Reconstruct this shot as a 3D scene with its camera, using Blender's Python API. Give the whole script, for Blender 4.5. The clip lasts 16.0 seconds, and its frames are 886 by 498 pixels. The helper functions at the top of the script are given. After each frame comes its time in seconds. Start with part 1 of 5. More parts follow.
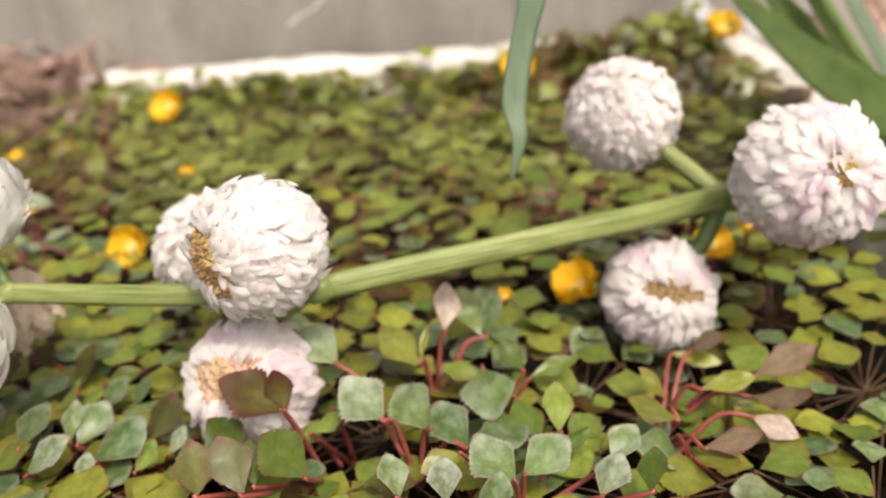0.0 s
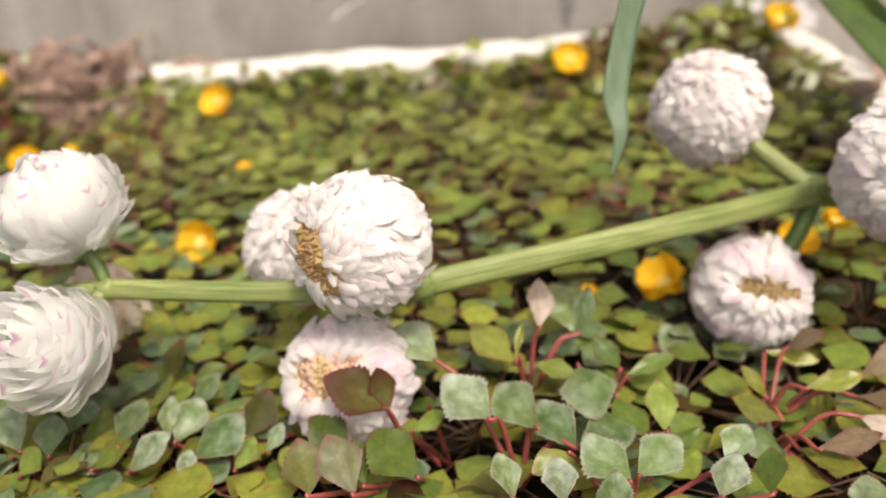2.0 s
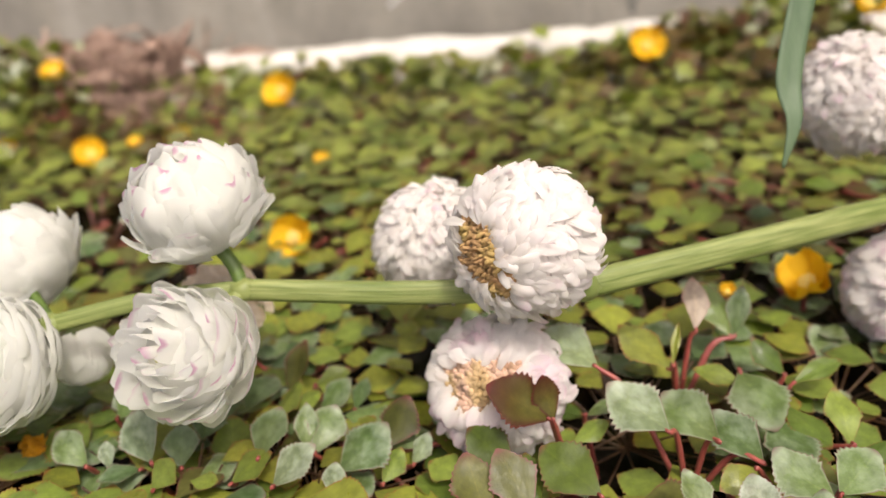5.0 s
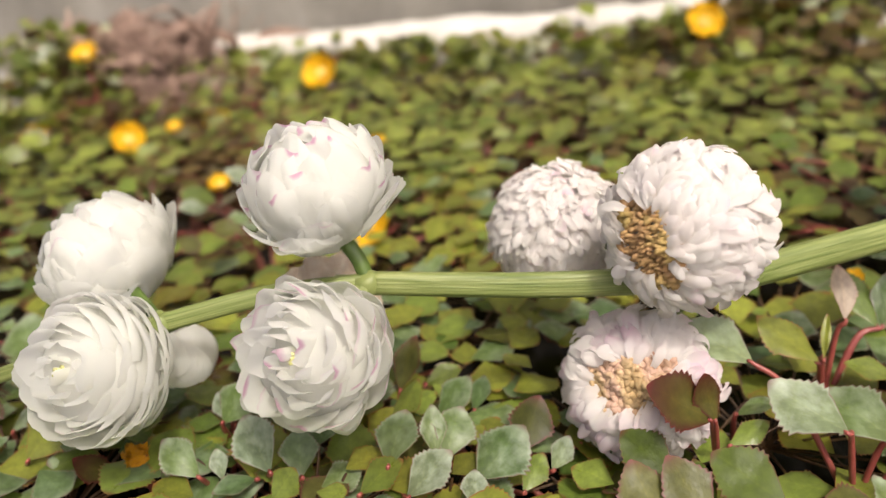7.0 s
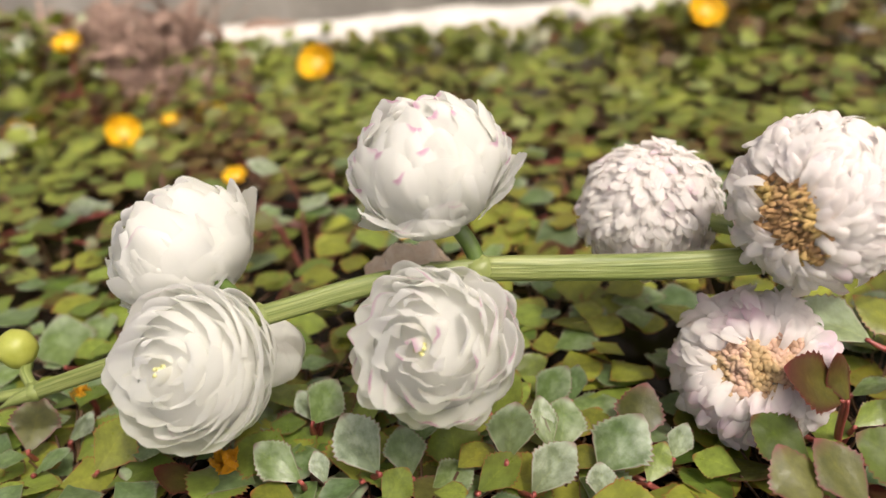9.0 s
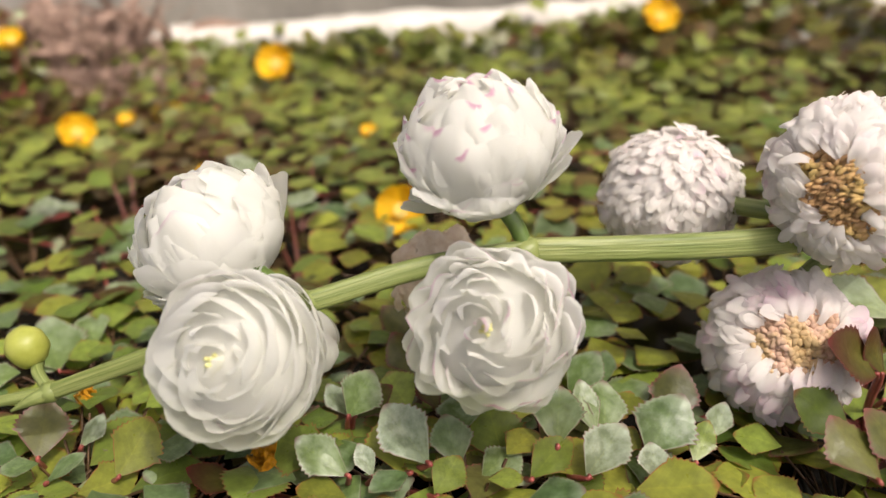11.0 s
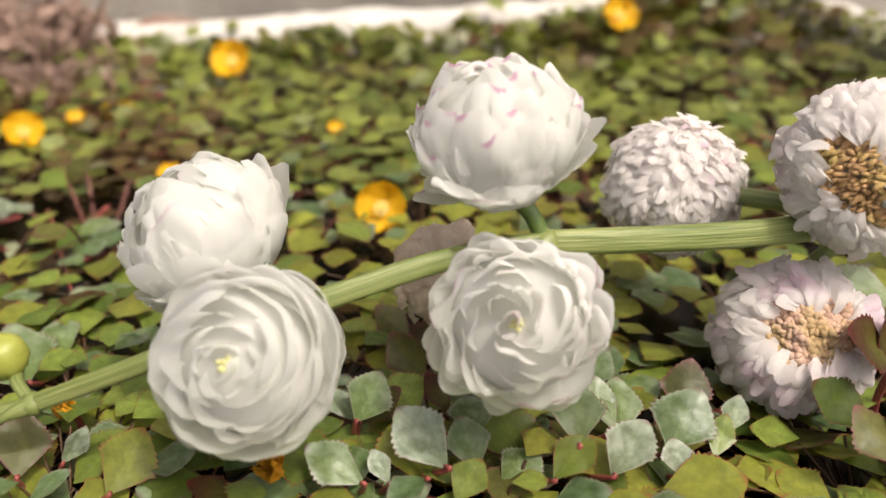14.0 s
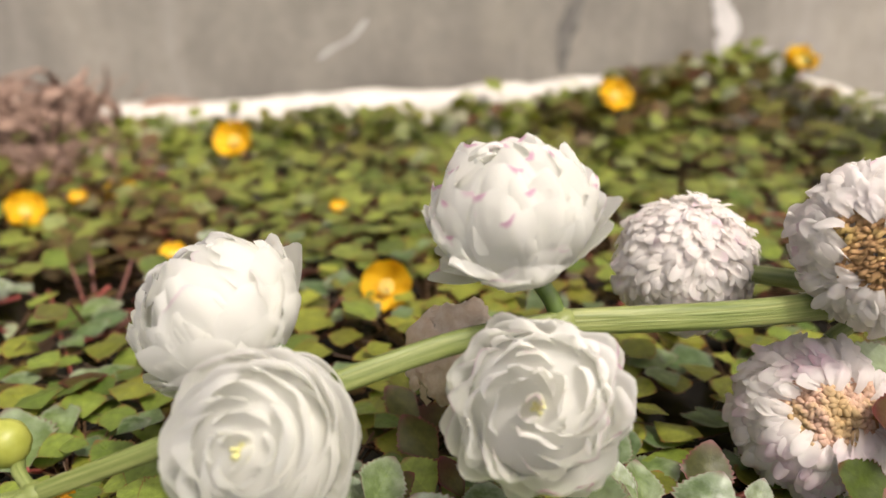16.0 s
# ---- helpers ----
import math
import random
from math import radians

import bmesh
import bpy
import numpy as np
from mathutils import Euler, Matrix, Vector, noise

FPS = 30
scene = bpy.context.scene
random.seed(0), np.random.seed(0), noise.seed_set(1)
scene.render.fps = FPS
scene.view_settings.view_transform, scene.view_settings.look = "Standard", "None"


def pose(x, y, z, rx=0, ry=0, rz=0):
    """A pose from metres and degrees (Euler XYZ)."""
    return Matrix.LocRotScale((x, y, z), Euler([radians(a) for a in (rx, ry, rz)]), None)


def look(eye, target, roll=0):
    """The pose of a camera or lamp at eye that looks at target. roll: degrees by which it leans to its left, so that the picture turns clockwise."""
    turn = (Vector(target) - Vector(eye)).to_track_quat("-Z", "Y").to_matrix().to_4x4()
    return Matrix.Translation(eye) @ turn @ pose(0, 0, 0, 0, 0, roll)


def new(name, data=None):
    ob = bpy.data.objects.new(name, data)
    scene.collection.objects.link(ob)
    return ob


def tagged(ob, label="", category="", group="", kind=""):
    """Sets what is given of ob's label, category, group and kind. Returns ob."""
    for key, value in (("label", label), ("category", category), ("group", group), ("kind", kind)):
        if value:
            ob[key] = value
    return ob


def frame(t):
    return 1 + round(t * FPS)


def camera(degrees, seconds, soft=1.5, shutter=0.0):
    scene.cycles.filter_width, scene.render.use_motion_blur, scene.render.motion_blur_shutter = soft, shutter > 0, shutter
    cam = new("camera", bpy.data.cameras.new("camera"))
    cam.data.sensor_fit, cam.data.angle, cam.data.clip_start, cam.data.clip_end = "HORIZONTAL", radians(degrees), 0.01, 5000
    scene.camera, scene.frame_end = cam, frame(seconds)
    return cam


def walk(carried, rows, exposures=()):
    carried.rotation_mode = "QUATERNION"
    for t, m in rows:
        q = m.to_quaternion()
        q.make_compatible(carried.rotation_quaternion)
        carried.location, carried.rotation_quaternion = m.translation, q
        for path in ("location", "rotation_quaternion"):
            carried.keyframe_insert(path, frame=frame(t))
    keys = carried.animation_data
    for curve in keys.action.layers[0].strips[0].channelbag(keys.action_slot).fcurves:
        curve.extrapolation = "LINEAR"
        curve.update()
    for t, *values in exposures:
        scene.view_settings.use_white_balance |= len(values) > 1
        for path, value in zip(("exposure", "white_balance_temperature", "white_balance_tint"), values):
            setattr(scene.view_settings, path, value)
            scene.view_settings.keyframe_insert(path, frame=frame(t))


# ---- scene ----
cam = camera(57.9, 16.0)
METRES, EYE, TILT, LEAN, TURN = 0.2, 0.14, -25.0, 4.5, 3.5
ROWS = [
    (0.0, 0.0, 0.0, 0.0, 0.0, -0.0, 0.0),
    (0.5, -0.0266, 0.0046, -0.0007, 0.33, -0.04, 0.01),
    (1.0, -0.0542, 0.0087, -0.0015, 0.73, -0.09, 0.05),
    (1.5, -0.0845, 0.0107, 0.0005, 0.94, -0.24, 0.04),
    (2.0, -0.1196, 0.0155, 0.003, 1.04, -0.43, -0.05),
    (2.5, -0.1433, 0.0212, 0.0057, 1.41, -0.62, 0.02),
    (3.0, -0.1772, 0.0265, 0.0068, 1.51, -0.76, -0.04),
    (3.5, -0.2038, 0.0322, 0.0054, 1.74, -0.8, 0.04),
    (4.0, -0.2391, 0.0489, 0.0082, 1.79, -0.89, -0.03),
    (6.5, -0.4431, 0.1541, 0.0111, 1.66, -1.74, 0.35),
    (7.0, -0.4926, 0.1718, 0.0135, 1.26, -2.13, 0.58),
    (7.5, -0.5343, 0.1867, 0.0127, 0.91, -2.35, 0.8),
    (8.0, -0.5954, 0.2034, 0.0063, -0.52, -2.29, 1.05),
    (8.5, -0.6348, 0.2175, -0.0006, -1.26, -2.17, 1.29),
    (9.0, -0.687, 0.2275, -0.0053, -2.96, -2.12, 1.57),
    (9.5, -0.7237, 0.236, -0.0164, -4.21, -1.76, 1.85),
    (10.0, -0.765, 0.2441, -0.0247, -5.95, -1.57, 2.13),
    (12.5, -0.8704, 0.2843, -0.0413, -11.49, -1.26, 2.26),
    (13.0, -0.8807, 0.2951, -0.043, -12.18, -1.29, 2.49),
    (13.5, -0.8879, 0.3033, -0.0413, -12.72, -1.46, 2.77),
    (14.0, -0.8997, 0.3144, -0.0436, -13.38, -1.23, 2.94),
    (14.5, -0.9061, 0.3226, -0.0429, -13.61, -0.55, 3.11),
    (15.0, -0.9113, 0.3277, -0.0431, -13.71, 0.92, 3.19),
    (15.5, -0.9161, 0.3288, -0.0388, -13.81, 2.42, 3.21),
    (16.0, -0.9202, 0.3293, -0.0384, -13.91, 4.18, 3.25),
]
EXPOSURE = [(0.0, 0.07, 6650, 13), (4.0, 0.02, 6650, 13), (6.5, -0.07, 6650, 13), (16.0, -0.05, 6650, 13)]
walk(cam, [(t, pose(0, 0, EYE, TILT, LEAN, TURN) @ pose(METRES * x, METRES * y, METRES * z, 90 + pitch, roll, yaw)) for t, x, y, z, yaw, pitch, roll in ROWS], EXPOSURE)
cam.data.dof.use_dof = True
cam.data.dof.focus_distance = 0.177
cam.data.dof.aperture_fstop = 9.5

# ---- light ----
SUN_ELEVATION, SUN_TURN = 58.0, 147.0     # degrees above the horizon; clockwise from the wall's side (+y) towards +x
world = bpy.data.worlds.new("sky")
scene.world = world
world.use_nodes = True
sky = world.node_tree.nodes.new("ShaderNodeTexSky")
sky.sky_type = 'NISHITA'
sky.sun_disc = False
sky.sun_elevation = radians(SUN_ELEVATION)
sky.sun_rotation = radians(SUN_TURN)
sky.dust_density = 7.0
sky.air_density = 0.45
sky.ozone_density = 0.4
world.node_tree.links.new(sky.outputs[0], world.node_tree.nodes["Background"].inputs[0])
world.node_tree.nodes["Background"].inputs[1].default_value = 0.242
sun = new("sun", bpy.data.lights.new("sun", "SUN"))
sun.data.energy = 2.3
sun.data.angle = radians(2.0)
sun.data.color = (1.0, 0.99, 0.89)
se, st = radians(SUN_ELEVATION), radians(SUN_TURN)
sun.matrix_world = look((3 * math.cos(se) * math.sin(st), 3 * math.cos(se) * math.cos(st), 3 * math.sin(se)), (0, 0, 0))

# ---- materials ----
def shader(name, rough=0.5, spec=0.5):
    m = bpy.data.materials.new(name)
    m.use_nodes = True
    b = m.node_tree.nodes["Principled BSDF"]
    b.inputs["Roughness"].default_value = rough
    b.inputs["Specular IOR Level"].default_value = spec
    return m, m.node_tree.nodes, m.node_tree.links, b


def noise_node(nodes, links, scale, detail=4.0, rough=0.6, stretch=None):
    tc = nodes.new("ShaderNodeTexCoord")
    n = nodes.new("ShaderNodeTexNoise")
    n.inputs["Scale"].default_value = scale
    n.inputs["Detail"].default_value = detail
    n.inputs["Roughness"].default_value = rough
    if stretch:
        mp = nodes.new("ShaderNodeMapping")
        mp.inputs["Scale"].default_value = stretch
        links.new(tc.outputs["Object"], mp.inputs["Vector"])
        links.new(mp.outputs[0], n.inputs["Vector"])
    else:
        links.new(tc.outputs["Object"], n.inputs["Vector"])
    return n


def ramp(nodes, links, source, stops):
    r = nodes.new("ShaderNodeValToRGB")
    e = r.color_ramp.elements
    e[0].position, e[0].color = stops[0][0], (*stops[0][1], 1)
    e[1].position, e[1].color = stops[-1][0], (*stops[-1][1], 1)
    for p, c in stops[1:-1]:
        x = e.new(p)
        x.color = (*c, 1)
    links.new(source, r.inputs[0])
    return r.outputs[0]


def mix(nodes, links, fac, a, b, kind='MIX'):
    n = nodes.new("ShaderNodeMix")
    n.data_type, n.blend_type = 'RGBA', kind
    for slot, v in ((0, fac), (6, a), (7, b)):
        if isinstance(v, (int, float)):
            n.inputs[slot].default_value = v
        elif isinstance(v, tuple):
            n.inputs[slot].default_value = (*v, 1)
        else:
            links.new(v, n.inputs[slot])
    return n.outputs[2]


def bump(nodes, links, b, height, strength, distance):
    n = nodes.new("ShaderNodeBump")
    n.inputs["Strength"].default_value = strength
    n.inputs["Distance"].default_value = distance
    links.new(height, n.inputs["Height"])
    links.new(n.outputs[0], b.inputs["Normal"])


def translucent(nodes, links, b, colour, amount):
    """Thin tissue: part of the light goes through it."""
    t = nodes.new("ShaderNodeBsdfTranslucent")
    if isinstance(colour, tuple):
        t.inputs[0].default_value = (*colour, 1)
    else:
        links.new(colour, t.inputs[0])
    mx = nodes.new("ShaderNodeMixShader")
    mx.inputs[0].default_value = amount
    links.new(b.outputs[0], mx.inputs[1])
    links.new(t.outputs[0], mx.inputs[2])
    links.new(mx.outputs[0], nodes["Material Output"].inputs[0])


def sum_of(nodes, links, kind, a, b):
    n = nodes.new("ShaderNodeMath")
    n.operation = kind
    for slot, v in ((0, a), (1, b)):
        if isinstance(v, (int, float)):
            n.inputs[slot].default_value = v
        else:
            links.new(v, n.inputs[slot])
    return n.outputs[0]


def veins(nodes, links):
    """Faint midrib and side veins of a leaf that is one unit long along y."""
    xyz = nodes.new("ShaderNodeSeparateXYZ")
    links.new(nodes.new("ShaderNodeTexCoord").outputs["Object"], xyz.inputs[0])
    away = sum_of(nodes, links, 'ABSOLUTE', xyz.outputs[0], 0.0)
    wave = sum_of(nodes, links, 'SINE', sum_of(nodes, links, 'MULTIPLY', sum_of(nodes, links, 'SUBTRACT', xyz.outputs[1], sum_of(nodes, links, 'MULTIPLY', away, 0.8)), 52.0), 0.0)
    side = ramp(nodes, links, wave, [(0.72, (1.0, 1.0, 1.0)), (0.98, (1.06, 1.055, 1.05))])
    rib = ramp(nodes, links, away, [(0.005, (1.14, 1.11, 1.06)), (0.020, (1.0, 1.0, 1.0))])
    return mix(nodes, links, 1.0, side, rib, 'MULTIPLY')


def leaf_material(name, dark, light, rim, rough, gloss, stuff=False, frost=0.0, frosting=(0.37, 0.42, 0.33), glow=(1.5, 1.6, 0.7), onset=0.66, sheen=0.0):
    """Fleshy leaf: two greens by piece, blotches, a coloured margin (the mesh's 'rim' value), a fine vein relief."""
    m, nodes, links, b = shader(name, rough, gloss)
    if stuff:
        rnd = nodes.new("ShaderNodeNewGeometry").outputs["Random Per Island"]
    else:
        rnd = nodes.new("ShaderNodeObjectInfo").outputs["Random"]
    stops = [(0.0, dark), (0.55, light), (0.8, tuple(0.5 * (p + q) for p, q in zip(dark, light))), (1.0, tuple(c * 1.25 for c in light))]
    if stuff:       # a few browned pieces, and a few with silvery sheen put into their colour
        stops = [(0.0, (0.075, 0.036, 0.018)), (0.06, (0.10, 0.062, 0.022)), (0.09, dark)] + stops[1:3] + [(0.90, light), (0.93, (0.22, 0.27, 0.165)), (1.0, (0.31, 0.36, 0.25))]
    base = ramp(nodes, links, rnd, stops)
    n1 = noise_node(nodes, links, 3.0 if not stuff else 160.0, 3.0)
    where = nodes.new("ShaderNodeNewGeometry")
    n0 = nodes.new("ShaderNodeTexNoise")
    n0.inputs["Scale"].default_value, n0.inputs["Detail"].default_value = 16.0, 3.0
    links.new(where.outputs["Position"], n0.inputs["Vector"])
    base = mix(nodes, links, 1.0, base, ramp(nodes, links, n0.outputs[0], [(0.32, (0.78, 0.60, 0.55)), (0.5, (1.05, 1.0, 1.0)), (0.68, (1.3, 1.22, 1.1))]), 'MULTIPLY')
    spots = ramp(nodes, links, n1.outputs[0], [(0.35, (0.72, 0.72, 0.72)), (0.6, (1.1, 1.1, 1.05))])
    base = mix(nodes, links, 1.0, base, spots, 'MULTIPLY')
    if not stuff:
        base = mix(nodes, links, 1.0, base, veins(nodes, links), 'MULTIPLY')
    at = nodes.new("ShaderNodeAttribute")
    at.attribute_name = "rim"
    if sheen:         # silvery sheen of the waxy leaf, painted into the colour in patches
        sheen_noise = noise_node(nodes, links, 1.6, 5.0, 0.62)
        base = mix(nodes, links, ramp(nodes, links, sheen_noise.outputs[0], [(0.44, (0, 0, 0)), (0.66, (sheen, sheen, sheen))]), base, (0.40, 0.46, 0.38))
    if frost:
        base = mix(nodes, links, ramp(nodes, links, at.outputs["Fac"], [(onset, (0, 0, 0)), (0.95, (frost, frost, frost))]), base, frosting)
    base = mix(nodes, links, ramp(nodes, links, at.outputs["Fac"], [(0.88, (0, 0, 0)), (0.97, (0.85, 0.85, 0.85))]), base, rim)
    links.new(base, b.inputs["Base Color"])
    n2 = noise_node(nodes, links, 7.0 if not stuff else 1200.0, 3.0)
    links.new(ramp(nodes, links, n2.outputs[0], [(0.3, (rough * 0.8,) * 3), (0.7, (min(1, rough * 1.3),) * 3)]), b.inputs["Roughness"])
    bump(nodes, links, b, n2.outputs[0], 0.12, 0.0005 if stuff else 0.002)
    translucent(nodes, links, b, mix(nodes, links, 1.0, base, glow, 'MULTIPLY'), 0.22)
    return m


LEAF = {
    "green": leaf_material("leaf_green", (0.068, 0.119, 0.021), (0.168, 0.230, 0.042), (0.182, 0.051, 0.026), 0.33, 0.42),
    "olive": leaf_material("leaf_olive", (0.110, 0.130, 0.019), (0.20, 0.234, 0.036), (0.24, 0.06, 0.03), 0.33, 0.42),
    "grey": leaf_material("leaf_grey_green", (0.070, 0.125, 0.034), (0.125, 0.190, 0.062), (0.12, 0.05, 0.045), 0.36, 0.42, False, 0.40, onset=0.74, sheen=0.40),
    "pale": leaf_material("leaf_pale", (0.095, 0.145, 0.070), (0.165, 0.218, 0.118), (0.17, 0.09, 0.075), 0.38, 0.45, False, 0.5, onset=0.72, sheen=0.75),
    "teal": leaf_material("leaf_blue_green", (0.050, 0.098, 0.032), (0.094, 0.152, 0.058), (0.12, 0.05, 0.04), 0.38, 0.40, False, 0.26, onset=0.76, sheen=0.18),
    "deep": leaf_material("leaf_deep_green", (0.028, 0.050, 0.008), (0.052, 0.078, 0.013), (0.11, 0.030, 0.020), 0.40, 0.16),
    "red": leaf_material("leaf_dark_red", (0.055, 0.050, 0.012), (0.068, 0.072, 0.016), (0.115, 0.024, 0.020), 0.40, 0.16, False, 0.95, (0.056, 0.014, 0.011), (1.7, 0.7, 0.5), 0.40),
    "purple": leaf_material("leaf_purple_edged", (0.056, 0.064, 0.016), (0.098, 0.106, 0.028), (0.17, 0.045, 0.045), 0.40, 0.28, False, 0.65, (0.105, 0.042, 0.038), onset=0.74),
    "rosy": leaf_material("leaf_rosy_brown", (0.125, 0.098, 0.058), (0.185, 0.145, 0.090), (0.17, 0.04, 0.04), 0.38, 0.45, False, 0.6, (0.15, 0.068, 0.058), onset=0.70),
    "pink": leaf_material("leaf_pink_pale", (0.30, 0.24, 0.20), (0.38, 0.33, 0.27), (0.36, 0.18, 0.16), 0.45, 0.5),
}
LEAF_STUFF = leaf_material("leaf_mat_green", (0.070, 0.104, 0.022), (0.186, 0.230, 0.048), (0.16, 0.06, 0.03), 0.33, 0.45, True)
LEAF_STUFF_DARK = leaf_material("leaf_mat_brown", (0.058, 0.036, 0.015), (0.108, 0.086, 0.021), (0.171, 0.041, 0.032), 0.45, 0.5, True)


def plain(name, c1, c2, scale, rough, relief=0.0, spec=0.4, through_colour=None, amount=0.0, stretch=None):
    m, nodes, links, b = shader(name, rough, spec)
    n = noise_node(nodes, links, scale, 5.0, 0.65, stretch)
    col = ramp(nodes, links, n.outputs[0], [(0.32, c1), (0.68, c2)])
    links.new(col, b.inputs["Base Color"])
    if relief:
        bump(nodes, links, b, n.outputs[0], 0.6, relief)
    if through_colour:
        translucent(nodes, links, b, through_colour, amount)
    return m


def petal_material(name, body, tinge, rim_low, amount, some, marked=0.0):
    """Thin white petal: a pink tinge along the margin of some pieces, faint lengthwise veins."""
    m, nodes, links, b = shader(name, 0.55, 0.25)
    rnd = nodes.new("ShaderNodeObjectInfo").outputs["Random"]
    at = nodes.new("ShaderNodeAttribute")
    at.attribute_name = "rim"
    n = nodes.new("ShaderNodeTexNoise")
    n.inputs["Scale"].default_value, n.inputs["Detail"].default_value = 85.0, 2.0
    links.new(nodes.new("ShaderNodeNewGeometry").outputs["Position"], n.inputs["Vector"])
    piece = ramp(nodes, links, rnd, [(some[0], (0, 0, 0)), (some[1], (1, 1, 1))])
    edge = ramp(nodes, links, at.outputs["Fac"], [(rim_low, (0, 0, 0)), (1.0, (1, 1, 1))])
    blot = ramp(nodes, links, n.outputs[0], [(0.45, (0, 0, 0)), (0.62, (1, 1, 1))])
    fac = mix(nodes, links, 1.0, mix(nodes, links, 1.0, piece, edge, 'MULTIPLY'), blot, 'MULTIPLY')
    col = mix(nodes, links, fac, body, tinge)
    if marked:
        spot = nodes.new("ShaderNodeAttribute")
        spot.attribute_name = "mark"
        few = ramp(nodes, links, rnd, [(marked, (1, 1, 1)), (marked + 0.02, (0, 0, 0))])
        col = mix(nodes, links, mix(nodes, links, 1.0, few, ramp(nodes, links, spot.outputs["Fac"], [(0.38, (0, 0, 0)), (0.72, (0.9, 0.9, 0.9))]), 'MULTIPLY'), col, (0.68, 0.40, 0.55))
    links.new(col, b.inputs["Base Color"])
    v = noise_node(nodes, links, 9.0, 3.0, 0.6, (5.0, 0.6, 1.0))
    bump(nodes, links, b, v.outputs[0], 0.15, 0.0006)
    translucent(nodes, links, b, col, amount)
    return m


PETAL_FRESH = petal_material("petal_fresh_white", (0.862, 0.864, 0.824), (0.70, 0.47, 0.59), 0.92, 0.70, (0.82, 0.90), 0.28)
PETAL_WHITE = petal_material("petal_pure_white", (0.862, 0.864, 0.824), (0.80, 0.68, 0.73), 0.94, 0.70, (0.90, 0.96))
PETAL_AGED = petal_material("petal_aged_white", (0.890, 0.868, 0.838), (0.85, 0.69, 0.76), 0.30, 0.66, (0.08, 0.50))
PETAL_WILTED = plain("petal_wilted", (0.56, 0.42, 0.28), (0.90, 0.84, 0.73), 4.5, 0.8, 0.0012, 0.2, (0.90, 0.83, 0.72), 0.5)
PETAL_YELLOW = plain("petal_yellow", (0.78, 0.44, 0.008), (0.86, 0.56, 0.015), 90.0, 0.45, 0.0006, 0.4, (0.9, 0.6, 0.01), 0.25)
PETAL_YELLOW_OLD = plain("petal_yellow_withered", (0.55, 0.22, 0.01), (0.8, 0.42, 0.01), 200.0, 0.6, 0.002, 0.3)
STAMEN = plain("stamen_cream", (0.75, 0.55, 0.08), (0.85, 0.74, 0.30), 300.0, 0.6)
EYE_GREEN = plain("flower_eye_green", (0.50, 0.50, 0.16), (0.68, 0.66, 0.34), 300.0, 0.55)


def seed_material(name, stops):
    """Ripening seed head: tan, in patches a few millimetres wide."""
    m, nodes, links, b = shader(name, 0.7, 0.3)
    where = nodes.new("ShaderNodeNewGeometry")
    n = nodes.new("ShaderNodeTexNoise")
    n.inputs["Scale"].default_value, n.inputs["Detail"].default_value = 110.0, 2.0
    links.new(where.outputs["Position"], n.inputs["Vector"])
    col = ramp(nodes, links, n.outputs[0], stops)
    rnd = where.outputs["Random Per Island"]
    col = mix(nodes, links, 1.0, col, ramp(nodes, links, rnd, [(0.0, (0.86, 0.84, 0.80)), (1.0, (1.10, 1.06, 1.02))]), 'MULTIPLY')
    links.new(col, b.inputs["Base Color"])
    translucent(nodes, links, b, col, 0.15)
    return m


ACHENE = seed_material("seed_head_tan", [(0.30, (0.36, 0.27, 0.08)), (0.44, (0.45, 0.33, 0.12)), (0.55, (0.44, 0.27, 0.13)), (0.68, (0.30, 0.19, 0.08))])
ACHENE_BROWN = seed_material("seed_head_brown", [(0.30, (0.24, 0.18, 0.07)), (0.44, (0.31, 0.22, 0.10)), (0.55, (0.30, 0.19, 0.10)), (0.68, (0.20, 0.12, 0.06))])
ACHENE_PINK = seed_material("seed_head_pinkish", [(0.30, (0.42, 0.30, 0.14)), (0.44, (0.52, 0.38, 0.21)), (0.55, (0.58, 0.40, 0.31)), (0.68, (0.42, 0.27, 0.16))])


def stem_material(name, dark, light):
    """Fleshy stem: fine pale and dark lines that run along it, a slow change of green, and a low relief of ribs."""
    m, nodes, links, b = shader(name, 0.42, 0.45)
    at = []
    for key in ("round_x", "round_y", "run"):
        n = nodes.new("ShaderNodeAttribute")
        n.attribute_name = key
        at.append(n.outputs["Fac"])
    xyz = nodes.new("ShaderNodeCombineXYZ")
    for i in range(3):
        links.new(at[i], xyz.inputs[i])
    lines = nodes.new("ShaderNodeTexNoise")
    lines.inputs["Scale"].default_value, lines.inputs["Detail"].default_value = 5.0, 4.0
    links.new(xyz.outputs[0], lines.inputs["Vector"])
    slow = nodes.new("ShaderNodeTexNoise")
    slow.inputs["Scale"].default_value, slow.inputs["Detail"].default_value = 45.0, 4.0
    links.new(nodes.new("ShaderNodeNewGeometry").outputs["Position"], slow.inputs["Vector"])
    col = ramp(nodes, links, lines.outputs[0], [(0.32, dark), (0.68, light)])
    col = mix(nodes, links, 1.0, col, ramp(nodes, links, slow.outputs[0], [(0.35, (0.86, 0.90, 0.80)), (0.65, (1.12, 1.08, 1.10))]), 'MULTIPLY')
    links.new(col, b.inputs["Base Color"])
    bump(nodes, links, b, lines.outputs[0], 0.5, 0.0006)
    translucent(nodes, links, b, (0.30, 0.40, 0.05), 0.06)
    return m


